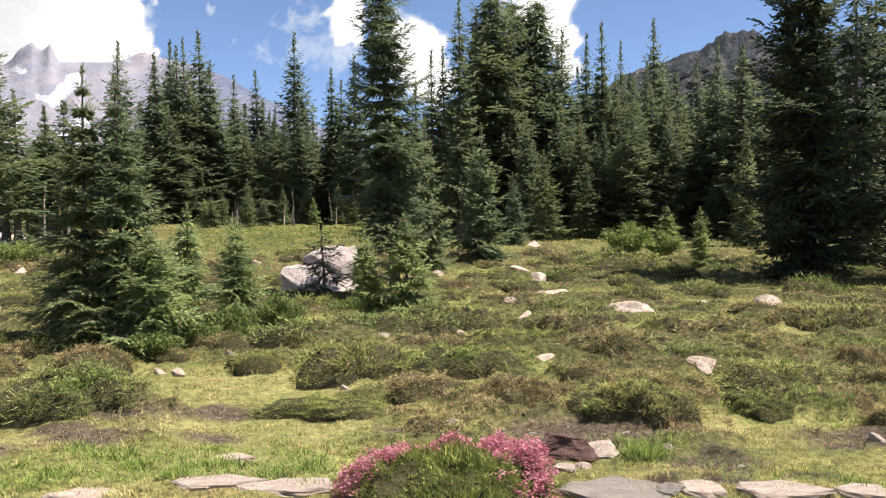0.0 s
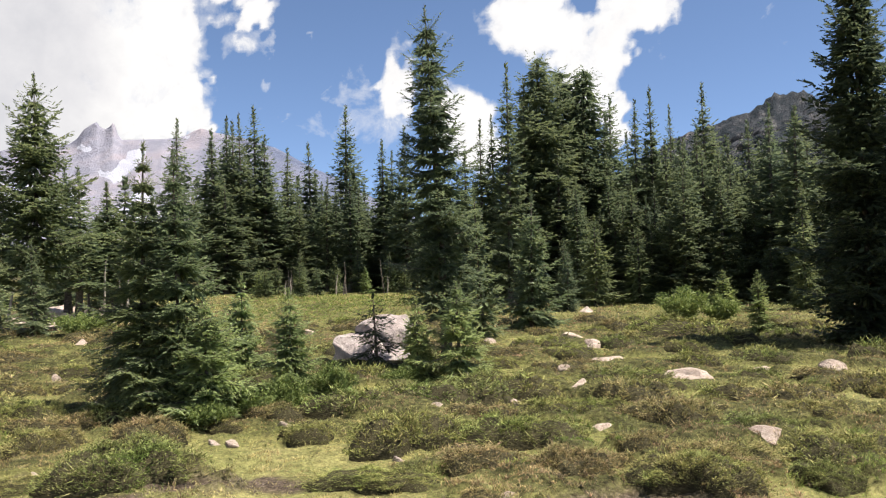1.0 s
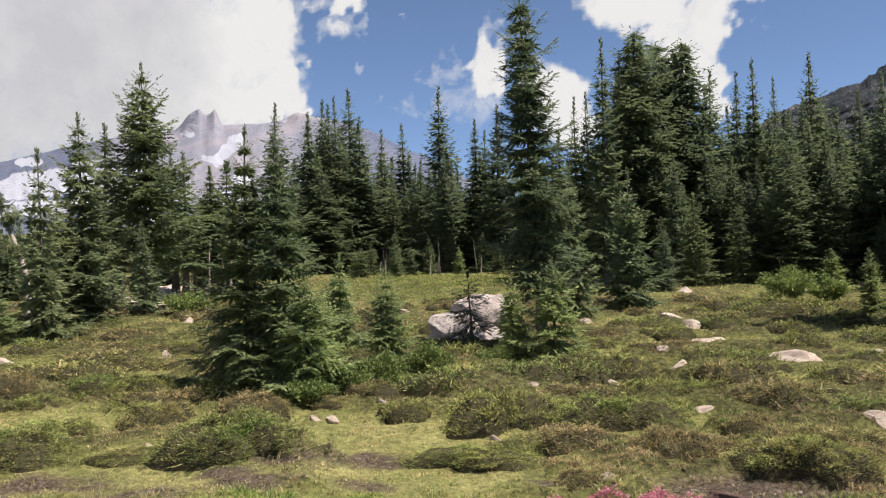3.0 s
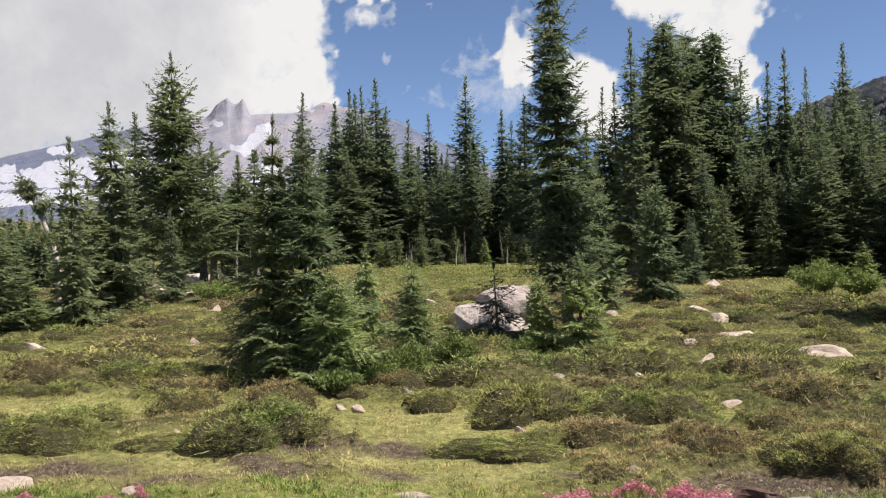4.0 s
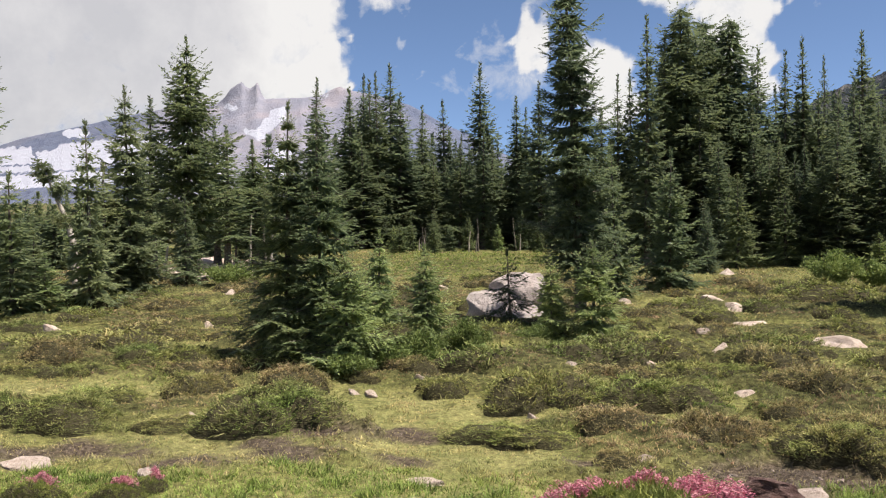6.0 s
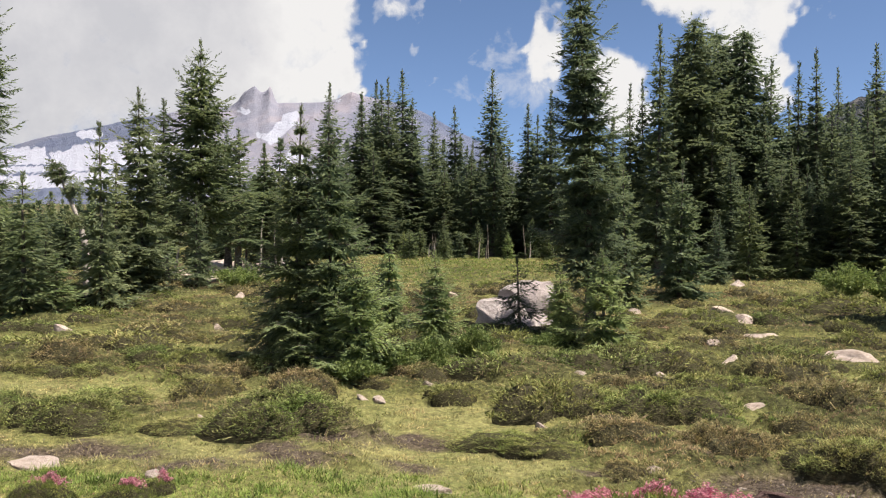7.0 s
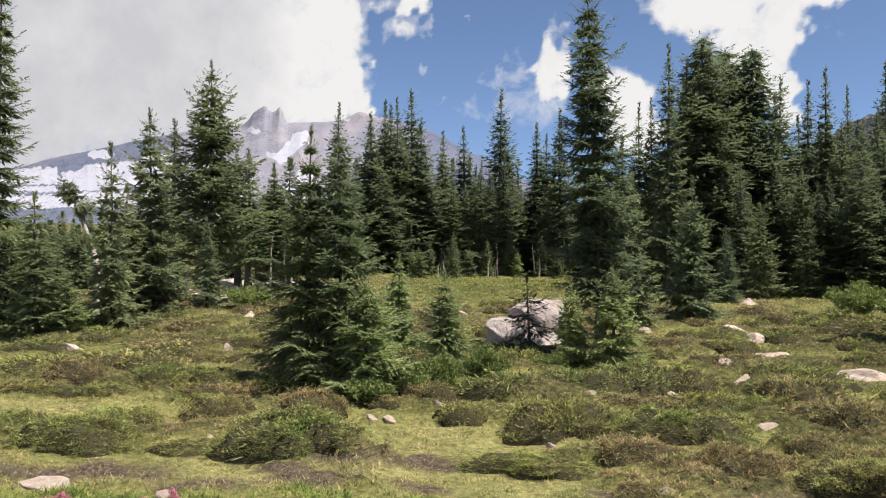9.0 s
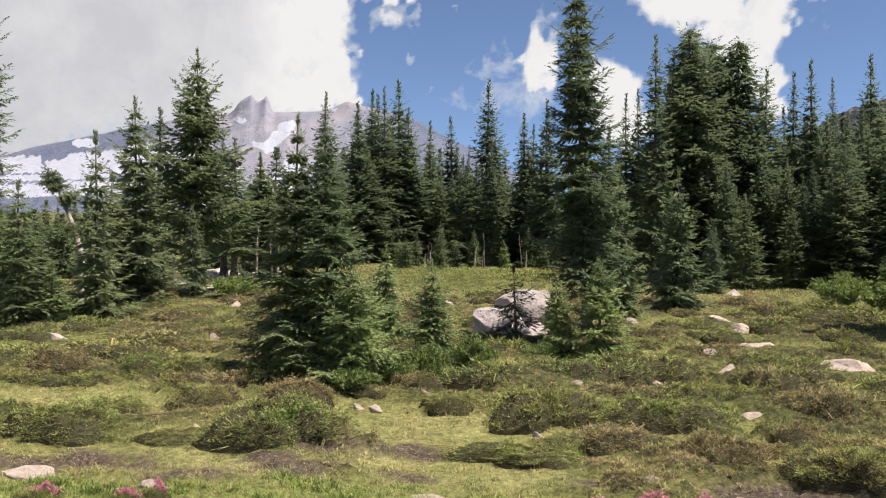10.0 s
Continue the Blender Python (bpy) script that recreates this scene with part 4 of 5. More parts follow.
RIGHT_STAND = [(14.6, 53.5, 9.5, 1.5, 0.0, 2), (12.2, 55.0, 10.2, 1.5, 0.0, 1), (16.5, 52.5, 9.5, 1.5, 0.0, 2), (10.0, 54.5, 9.8, 1.5, 0.0, 1),
               (5.2, 44.5, 3.0, 0.7, 0.0, 6), (6.6, 45.5, 5.2, 0.9, 0.0, 6), (8.2, 44.0, 4.0, 0.8, 0.0, 8), (9.6, 45.5, 6.0, 1.0, 0.0, 6), (11.2, 43.5, 3.6, 0.8, 0.0, 6), (12.4, 44.8, 6.5, 1.0, 0.0, 8), (7.4, 43.2, 2.0, 0.5, 0.0, 7), (10.4, 42.6, 2.2, 0.6, 0.0, 7), (4.4, 43.2, 2.1, 0.5, 0.0, 8),
               (9.0, 56.0, 10.8, 1.7, 0.0, 2), (11.0, 57.5, 11.0, 1.7, 0.0, 2), (13.0, 57.0, 10.5, 1.7, 0.0, 2), (15.2, 58.0, 11.4, 1.7, 0.0, 1), (5.8, 56.0, 11.8, 1.8, 0.0, 2), (10.2, 50.0, 6.0, 1.1, 0.0, 6), (12.2, 49.0, 5.2, 1.0, 0.0, 8),
               (1.96, 46.24, 12.2, 1.4, -0.01, 2), (7.2, 50.65, 12.2, 1.6, 0.0, 2), (3.6, 45.5, 8.0, 1.5, 0.0, 2), (6.6, 48.5, 8.5, 1.5, 0.0, 0), (10.4, 50.5, 9.5, 1.3, 0.0, 1), (-1.6, 50.0, 9.0, 1.2, 0.0, 0), (12.6, 52.0, 10.5, 1.4, 0.0, 2),
               (0.97, 43.0, 12.6, 0.98, -0.01, 0), (1.8, 48.5, 12.2, 1.5, 0.0, 2), (4.2, 51.5, 12.6, 1.6, 0.0, 2), (7.1, 52.0, 11.6, 1.5, 0.0, 2), (-0.5, 45.1, 10.0, 0.73, -0.01, 3),
               (0.22, 45.4, 10.3, 0.89, -0.02, 1), (3.13, 37.3, 3.2, 0.49, 0.0, 8), (8.8, 51.4, 12.1, 0.93, 0.0, 0), (9.8, 51.9, 13.0, 1.03, 0.0, 3),
               (11.45, 54.1, 12.2, 1.08, 0.0, 2), (6.26, 51.0, 2.3, 0.68, 0.0, 6), (7.4, 51.5, 3.8, 0.86, 0.0, 6), (13.86, 54.8, 13.8, 1.5, -0.01, 1)]
EAST_STAND = [(15.4, 51.0, 10.6, 1.5, 0.0, 2), (16.9, 52.0, 10.2, 1.5, 0.0, 1), (18.4, 51.5, 11.4, 1.5, 0.0, 0), (17.4, 47.0, 9.6, 1.4, 0.0, 2), (19.0, 47.5, 10.4, 1.4, 0.0, 1), (20.6, 50.0, 11.6, 1.5, 0.0, 2), (13.9, 50.0, 9.6, 1.4, 0.0, 1), (21.0, 45.0, 9.5, 1.4, 0.0, 2),
              (9.95, 43.96, 8.55, 1.17, 0.00, 2), (11.58, 46.65, 8.11, 1.21, 0.00, 0), (13.17, 47.05, 7.73, 1.27, 0.00, 1), (14.91, 48.55, 7.89, 1.28, 0.00, 2), (15.52, 45.15, 8.11, 1.32, 0.00, 0), (16.59, 45.46, 7.96, 1.22, 0.00, 1), (16.67, 41.24, 7.33, 1.16, 0.00, 2),
              (14.4, 44.0, 10.2, 1.2, 0.0, 2), (14.7, 41.2, 9.7, 1.14, 0.0, 0), (14.5, 50.6, 7.5, 1.03, 0.0, 1), (7.56, 24.6, 1.8, 0.42, 0.0, 7),
              (3.2, 36.7, 2.8, 0.48, 0.02, 8), (7.5, 49.1, 3.4, 0.65, 0.0, 6), (9.3, 49.1, 3.0, 0.81, 0.0, 7), (9.3, 34.8, 1.7, 0.8, 0.0, 7),
              (12.3, 46.0, 8.0, 1.1, 0.0, 1), (10.6, 44.0, 4.5, 0.8, 0.0, 6), (13.0, 36.0, 5.5, 0.8, 0.0, 6)]
SIZE_WORD = {0: "tall narrow dark hemlock", 1: "tall green fir with ragged boughs", 2: "dense dark hemlock", 3: "thin dark spire-topped hemlock",
             4: "broad round-topped dark hemlock", 5: "large fir with wide layered boughs", 6: "small green fir", 7: "small bright green fir", 8: "small dark fir", 9: "small ragged grey-green fir"}
rt = np.random.default_rng(7)


def stand(rows, group, place, masters=MASTER, small=SMALL, fuller=1.0):
    for x, y, h, rad, lean, kind in rows:
        rad = rad * fuller if h > 7 else rad
        meshes, mr, mh = (masters[kind], MASTER_R[kind], 12.0) if kind < 6 else (small[kind - 6], 0.7, 4.0)
        sxy = min(rad / (mr * 0.92) * 1.0, h / mh * 2.2)
        tree_from("fir_tree" if kind in (1, 5, 6, 7, 9) else "hemlock_tree", meshes, x, y, lean, (sxy, sxy, h / mh), rt.uniform(0, 360),
                  SIZE_WORD[kind] + " " + place, group)


stand(LEFT_STAND, "trees beside the boulder field", "beside the boulder field", BARE_LOW)
stand(MIDDLE_STAND, "trees behind the upper meadow", "behind the upper meadow", fuller=1.45)
stand(RIGHT_STAND, "trees in the forest wall", "in the forest wall", fuller=1.2)
stand(EAST_STAND, "trees below the ridge", "below the rocky ridge", fuller=1.35)

# lower trees along the forest edge
edge = []
for i in range(30):
    u, y = 0.10 + 0.30 * ((i * 0.618034) % 1.0), rt.uniform(40.5, 47.5)
    edge.append((round(u * y, 2), round(y, 2), round(rt.uniform(3.0, 7.2), 2), round(rt.uniform(0.8, 1.25), 2), 0.0, int(rt.choice([6, 8, 8, 2, 0, 1]))))
for i in range(16):
    u, y = -0.25 + 0.19 * ((i * 0.618034) % 1.0), rt.uniform(64.0, 78.0)
    edge.append((round(u * y, 2), round(y, 2), round(rt.uniform(5.5, 10.5), 2), round(rt.uniform(1.0, 1.5), 2), 0.0, int(rt.choice([0, 1, 2, 3]))))
stand(edge, "trees along the forest edge", "along the forest edge")

# deeper forest that closes the gaps
deep = []
for i in range(64):
    x = -30 + 62 * ((i * 0.618034) % 1.0)
    edge = 76 if x < -5 else 58
    y = edge + rt.uniform(0, 26)
    deep.append((round(x * y / 62, 2), round(y, 2), round(rt.uniform(6.0, 10.0) * y / 70, 2), round(rt.uniform(1.0, 1.6), 2), 0.0, int(rt.integers(0, 4))))
stand(deep, "deeper forest trees", "deep in the forest", PLAIN)
slope_trees = []
for i in range(62):
    y = rt.uniform(30, 64)
    x = -y * rt.uniform(0.60, 1.05)
    slope_trees.append((round(x, 2), round(y, 2), round(rt.uniform(2.0, 3.6) * y / 40, 2), round(rt.uniform(0.5, 0.9), 2), 0.0, int(rt.integers(6, 9))))
stand(slope_trees, "small trees on the slope", "on the slope below the volcano", MASTER, FAR_SMALL)

# ---- stones ----


def stone_mesh(seed, flat=0.6, squarish=0.5, material=None, detail=3, rough=1.0):
    """A worn, faceted stone about 1 wide, base at z = 0."""
    bm = bmesh.new()
    bmesh.ops.create_icosphere(bm, subdivisions=detail, radius=0.5)
    r = random.Random(seed)
    off = Vector((r.uniform(-50, 50), r.uniform(-50, 50), r.uniform(-50, 50)))
    planes = [Vector((r.gauss(0, 1), r.gauss(0, 1), r.gauss(0.3, 0.8))).normalized() for _ in range(8)]
    for v in bm.verts:
        p = v.co.copy()
        for n in planes:
            over = p.dot(n) - 0.2 - 0.08 * (1 - squarish)
            if over > 0:
                p -= n * over
        p.z -= 0.25 * max(0.0, p.x + 0.1) + 0.12 * p.y
        p += v.co.normalized() * rough * (0.07 * noise.noise(p * 2.2 + off) + 0.03 * noise.noise(p * 7 + off) + 0.02 * (rough - 1) * noise.noise(p * 15 + off))
        v.co = p
    lo = min(v.co.z for v in bm.verts)
    hi = max(v.co.z for v in bm.verts)
    wide = max(v.co.x for v in bm.verts) - min(v.co.x for v in bm.verts)
    for v in bm.verts:
        up = (v.co.z - lo) / (hi - lo)
        flare = (1 + 0.5 * max(0.0, 0.6 - up)) / wide
        v.co = Vector((v.co.x * flare, v.co.y * flare, up))
    me = bpy.data.meshes.new("stone")
    bm.to_mesh(me)
    bm.free()
    me.materials.append(material)
    return me


def slab_mesh(seed, material):
    """A flat, broken slab about 1 wide with an angular outline; its top lies at z = 1."""
    r = random.Random(seed)
    n = r.randint(9, 12)
    ring = []
    for i in range(n):
        a = 2 * math.pi * (i + r.uniform(-0.42, 0.42)) / n
        q = r.uniform(0.7, 1.15) / max(abs(math.cos(a)) ** 1.5 + abs(math.sin(a)) ** 1.5, 0.8) ** 0.5
        ring.append((0.5 * q * math.cos(a), 0.5 * q * math.sin(a)))
    bm = bmesh.new()
    top = bm.faces.new([bm.verts.new((x, y, 1.0)) for x, y in ring])
    base = bmesh.ops.extrude_face_region(bm, geom=[top])
    for v in [g for g in base["geom"] if isinstance(g, bmesh.types.BMVert)]:
        v.co = Vector((v.co.x * 1.08, v.co.y * 1.08, 0.0))
    bmesh.ops.bevel(bm, geom=[e for e in bm.edges if min(v.co.z for v in e.verts) > 0.5], offset=0.035, segments=2, affect="EDGES")
    bmesh.ops.triangulate(bm, faces=[f for f in bm.faces if len(f.verts) > 4])
    bmesh.ops.subdivide_edges(bm, edges=bm.edges[:], cuts=2, use_grid_fill=True)
    for v in bm.verts:
        q = v.co * 3 + Vector((seed, 0, 0))
        v.co.z += 0.14 * noise.noise(q * 0.6) * (v.co.z > 0.5)
        v.co.x += 0.05 * noise.noise(q * 2.5)
        v.co.y += 0.05 * noise.noise(q * 2.5 + Vector((5, 5, 5)))
    bmesh.ops.recalc_face_normals(bm, faces=bm.faces)
    me = bpy.data.meshes.new("slab")
    bm.to_mesh(me)
    bm.free()
    me.materials.append(material)
    return me


SLABS = [slab_mesh(i, ROCK) for i in range(5)]
STONES = [stone_mesh(i, material=ROCK) for i in range(6)]


def stone(x, y, w, h, depth=0.7, turn=0.0, me=None, label="", name="stone", sink=0.85, tilt=0.0):
    ob = new(name, me or STONES[int(abs(x * 7 + y * 3)) % 6])
    h = min(h * 0.72, w * 0.34)
    z = float(ground_z(x, y)) - h * sink
    if sink > 0.8:
        z = min(float(ground_z(x + dx * w, y + dy * w)) for dx in (-0.35, 0, 0.35) for dy in (-0.3, 0, 0.3)) - h * (0.7 if y < 12 else 0.5)
    ob.matrix_basis = pose(x, y, z, tilt, 0, turn) @ Matrix.Diagonal((w, w * depth, h * (1 + sink), 1))
    return tagged(ob, label or "pale grey-pink weathered stone half buried in the heather", "stone", "scattered meadow stones")


MEADOW_STONES = [(3.38, 6.42, 0.2, 0.12), (0.14, 6.74, 0.15, 0.11), (1.68, 6.05, 0.08, 0.05), (2.76, 8.83, 0.52, 0.19), (4.15, 9.93, 0.17, 0.1),
                 (1.29, 9.7, 0.24, 0.1), (-0.91, 8.22, 0.15, 0.08), (-3.01, 9.1, 0.2, 0.1), (-2.84, 9.16, 0.16, 0.09), (1.31, 12.5, 0.38, 0.26),
                 (1.26, 14.9, 0.24, 0.22), (2.38, 17.3, 0.75, 0.15), (2.36, 20.4, 0.8, 0.26), (1.99, 22.0, 0.55, 0.22), (3.27, 14.1, 0.8, 0.2),
                 (4.83, 15.4, 0.3, 0.16), (5.92, 15.2, 0.44, 0.2), (-0.71, 10.85, 0.2, 0.1), (-0.08, 21.5, 0.3, 0.24)]
FAR_STONES = [(3.97, 36.3, 0.7, 0.28), (-5.64, 25.7, 0.34, 0.2), (-4.57, 16.8, 0.25, 0.16), (0.18, 11.95, 0.4, 0.16), (-3.54, 5.76, 0.12, 0.06),
              (-4.12, 7.5, 0.1, 0.1), (-9.9, 13.1, 0.52, 0.2), (-7.6, 14.4, 0.4, 0.2), (-10.4, 20.9, 0.34, 0.18), (-13.0, 20.1, 0.26, 0.14),
              (-18.8, 36.3, 0.9, 0.45), (-17.4, 35.4, 0.85, 0.4), (-18.1, 38.3, 0.9, 0.5), (-16.6, 36.8, 0.7, 0.4), (-19.6, 37.2, 1.0, 0.4), (-17.9, 34.0, 0.6, 0.25),
              (-3.9, 5.6, 0.1, 0.05), (1.36, 6.62, 0.05, 0.03)]
for i, (x, y, w, h) in enumerate(MEADOW_STONES + FAR_STONES):
    stone(x, y, w, h, 0.75 + 0.3 * ((i * 0.37) % 1), (i * 47.0) % 80 - 40)
# flat stepping slabs along the little stream
for i, (x, y, w, h, dep) in enumerate([(-2.11, 5.15, 0.60, 0.07, 0.35), (-1.4, 5.36, 0.58, 0.08, 0.4), (-0.93, 5.3, 0.60, 0.08, 0.4), (-0.57, 5.64, 0.24, 0.06, 0.6),
                                       (-1.45, 5.96, 0.28, 0.05, 0.5), (1.67, 5.22, 0.30, 0.10, 0.8), (2.16, 5.15, 0.56, 0.09, 0.55), (2.69, 5.22, 0.32, 0.1, 0.7),
                                       (0.88, 5.62, 0.2, 0.06, 0.7)]):
    stone(x, y + 0.03, w * 1.0, 0.026, dep * 1.4, (i % 3 - 1) * 9.0 + 4, SLABS[i % 5], "flat pale grey stone slab bedded in grass", "stone_slab", 0.7)
stone(1.12, 5.32, 0.86, 0.02, 0.85, 5, slab_mesh(31, ROCK_WET), "wet flat grey stone slab by the trickle", "stone_slab", 0.7)
stone(0.93, 5.98, 0.46, 0.22, 0.55, -8, stone_mesh(32, material=ROCK_RED, detail=4, rough=1.7), "dark red-brown lava rock with pale top", "lava_rock", 0.2)
stone(0.98, 5.66, 0.13, 0.2, 0.8, 20, stone_mesh(33, material=ROCK), "small pointed grey stone", "stone", 0.3)

stone(1.2, 6.0, 0.26, 0.17, 0.7, 24, None, "pale broken stone leaning on dark lava rock", "stone", 0.5)
stone(-4.60, 5.82, 0.46, 0.07, 0.6, 14, SLABS[3], "broad pale angular rock at the edge of the grass", "stone", 0.55, 13)
stone(1.50, 5.22, 0.22, 0.06, 0.7, 40, stone_mesh(34, material=ROCK_WET), "dark wet stone beside the trickle", "stone", 0.5)
for x, y, w in ((1.5, 6.62, 0.06), (1.05, 6.75, 0.05), (1.8, 6.5, 0.045), (1.3, 6.35, 0.04), (0.75, 6.6, 0.05), (2.1, 5.75, 0.05)):
    stone(x, y, w, w, 0.8, x * 90, None, "small pale pebble on bare gravel", "pebble", 0.3)
rs = random.Random(43)
for i in range(16):
    stone(-2.42 + rs.gauss(0, 0.13), 10.55 + rs.gauss(0, 0.22), rs.uniform(0.07, 0.17), rs.uniform(0.05, 0.1), rs.uniform(0.7, 1.0), rs.uniform(-60, 60), None,
          "small pale broken stone in a rubble patch", "stone", 0.4)["group"] = "rubble patch"
rs = random.Random(41)
for i in range(34):
    stone(rs.uniform(-20.5, -14.0), rs.uniform(29.5, 40), rs.uniform(0.5, 1.15), rs.uniform(0.3, 0.6), rs.uniform(0.7, 1.0), rs.uniform(-60, 60), None,
          "pale angular rock in the boulder field", "rock")["group"] = "boulder field rocks"

# the boulder: a long lower block with a hollow end, a higher block over a dark cleft


def rock_block(bm, centre, size, turn, seed, power=5.0, lean=0.0):
    """A worn block with rounded edges, planed facets and a rough skin, added to bm."""
    part = bmesh.new()
    bmesh.ops.create_cube(part, size=2.0)
    bmesh.ops.subdivide_edges(part, edges=part.edges[:], cuts=23, use_grid_fill=True)
    r = random.Random(seed)
    planes = [(Vector((r.gauss(0, 1), r.gauss(-0.3, 1), r.gauss(0.4, 0.6))).normalized(), r.uniform(0.8, 1.0)) for _ in range(10)]
    m = pose(0, 0, 0, *turn)
    off = Vector((seed * 3.7, seed * 1.3, 0))
    for v in part.verts:
        q = v.co.copy()
        q = q * (max(abs(q.x), abs(q.y), abs(q.z)) / (abs(q.x) ** power + abs(q.y) ** power + abs(q.z) ** power) ** (1 / power))
        for n, d in planes:
            q -= n * max(0.0, q.dot(n) - d)
        p = Vector((q.x * size[0], q.y * size[1] + lean * (q.z + 1) * size[2], q.z * size[2]))
        hollow = math.exp(-((q.y + 0.15) ** 2 + (q.z - 0.05) ** 2) / 0.16) * (q.x < -0.6) * (seed == 3)
        p += q.normalized() * (0.05 * noise.noise(p * 2.1 + off) + 0.022 * noise.noise(p * 6 + off) + 0.012 * noise.noise(p * 15 + off))
        p.x += 0.22 * hollow
        v.co = m @ p + Vector(centre)
    me = bpy.data.meshes.new("block")
    part.to_mesh(me)
    part.free()
    bm.from_mesh(me)
    bpy.data.meshes.remove(me)


bm = bmesh.new()
rock_block(bm, (-0.30, 0.0, 0.32), (0.64, 0.40, 0.33), (4, -2, 6), 3, 4.0, 0.3)
rock_block(bm, (0.22, 0.30, 0.60), (0.66, 0.50, 0.40), (6, -12, -4), 8, 4.5, 0.3)
rock_block(bm, (0.16, -0.04, 0.16), (0.70, 0.44, 0.32), (0, 2, 2), 12, 4.5, 0.35)
boulder_me = bpy.data.meshes.new("boulder")
bm.to_mesh(boulder_me)
bm.free()
boulder_me.materials.append(ROCK_BOULDER)
boulder = new("boulder", boulder_me)
boulder.matrix_basis = pose(-2.44, 17.1, float(ground_z(-2.5, 17.0)) - 0.10, 0, 0, -4) @ Matrix.Diagonal((0.9, 1, 1, 1))
tagged(boulder, "large pale grey weathered boulder with cleft slanted top", "boulder")

# ---- heather mounds ----


def mound_meshes(seed, sprigs=1500, size=0.03, width=0.014, dome=False, rings=(30, 10), upright=0.5):
    """A lumpy cushion 1 m across and 0.45 m high, thick with small leafy sprigs."""
    r = np.random.default_rng(seed)
    na, nr = rings
    a, t = np.meshgrid(np.linspace(0, 2 * np.pi, na, endpoint=False), np.linspace(0, 1, nr), indexing="xy")
    lobes = [(0.0, 0.0, 0.40, 0.85)] + [(r.uniform(0.1, 0.34) * np.cos(q), r.uniform(0.1, 0.34) * np.sin(q), r.uniform(0.08, 0.2), r.uniform(0.55, 1.25)) for q in r.uniform(0, 6.28, 12)]
    lobes += [(q * np.cos(w), q * np.sin(w), r.uniform(0.05, 0.11), r.uniform(0.9, 1.5)) for q, w in zip(0.46 * np.sqrt(r.uniform(0, 1, 34)), r.uniform(0, 6.28, 34))]

    def shape(a, t):
        rad = 0.5 * (1 + 0.2 * np.sin(2 * a + seed) + 0.14 * np.sin(3 * a + seed * 2.1) + 0.09 * np.sin(7 * a + seed) + 0.05 * np.sin(11 * a + seed * 3)) * t
        x, y = rad * np.cos(a), rad * np.sin(a)
        h = 0 * x
        for cx, cy, cr, ch in lobes:
            q = ((x - cx) ** 2 + (y - cy) ** 2) / (cr * cr)
            h = np.maximum(h, ch * 0.42 * np.sqrt(np.clip(1 - q * 0.7, 0, 1)))
        plate = np.clip(1 - t ** 4.5, 0, 1) ** 0.5
        if dome:
            h = np.maximum(h * 0.75, 0.37 * np.clip(1 - t ** 2.4, 0, 1) ** 0.7 * (1 + 0.13 * np.sin(x * 19 + 1) * np.sin(y * 15) + 0.10 * np.sin(x * 33 + y * 9)))
        else:
            h = 0.45 * h + plate * (0.26 + 0.07 * np.sin(x * 9 + seed) * np.sin(y * 8 + seed * 2) + 0.05 * np.sin(x * 21 + y * 13 + seed) + 0.035 * np.sin(x * 37 - y * 29 + seed))
        h = h * np.clip(1.05 - t ** 5, 0, 1) + 0.025 * np.sin(x * 31 + seed) * np.sin(y * 27 + seed * 3) * (1 - t)
        foot = 1 - 0.08 * np.clip((t - 0.86) / 0.14, 0, 1)
        return np.stack([x * foot, y * foot, h - 0.04 - 0.30 * np.clip((t - 0.86) / 0.14, 0, 1) ** 1.5], -1)

    v = shape(a, t).reshape(-1, 3)
    i, j = np.meshgrid(np.arange(nr - 1), np.arange(na), indexing="ij")
    f = np.stack([i * na + j, (i + 1) * na + j, (i + 1) * na + (j + 1) % na, i * na + (j + 1) % na], -1).reshape(-1, 4)
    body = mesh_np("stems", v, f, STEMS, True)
    # sprigs stop short of the rim, baring a dark band like base shadow
    a, t = r.uniform(0, 2 * np.pi, sprigs), np.sqrt(r.uniform(0, 1, sprigs)) * (0.98 if dome else 0.89)
    p = shape(a, t)
    out = unit(p * [1, 1, 0.9] + np.array([0, 0, 0.16]))
    tall = (1 + 1.0 * (r.uniform(0, 1, sprigs) > 0.85)) * (0.55 + 1.5 * cushions(p[:, 0], p[:, 1], 0.15, 31)[0])
    stem = p + out * (r.uniform(-0.3, 1.2, sprigs) * size * tall)[:, None]
    sv = []
    for k in range(2):
        d = unit(out * 0.5 + r.normal(0, 0.42, p.shape) + np.array([0, 0, upright]))
        b = stem + r.normal(0, 0.3, p.shape) * size
        w = unit(r.normal(0, 1, p.shape)) * (width * 0.5 * r.uniform(0.7, 1.3, sprigs))[:, None]
        sv.append(np.stack([b - w, b + w, b + d * (size * tall * r.uniform(0.6, 1.5, sprigs))[:, None]], 1).reshape(-1, 3))
    sv = np.concatenate(sv)
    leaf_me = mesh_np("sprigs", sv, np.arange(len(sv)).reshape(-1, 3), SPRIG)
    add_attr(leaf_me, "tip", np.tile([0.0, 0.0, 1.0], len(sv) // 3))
    return body, leaf_me, (p, out)


MOUNDS = [mound_meshes(300 + i, 6000, 0.030, 0.0105, upright=0.45) for i in range(5)]
MID_MOUNDS = [mound_meshes(310 + i, 3000, 0.040, 0.0135, upright=0.45, rings=(24, 11)) for i in range(5)]
FAR_MOUNDS = [mound_meshes(320 + i, 850, 0.055, 0.022, upright=0.45, rings=(20, 10)) for i in range(5)]


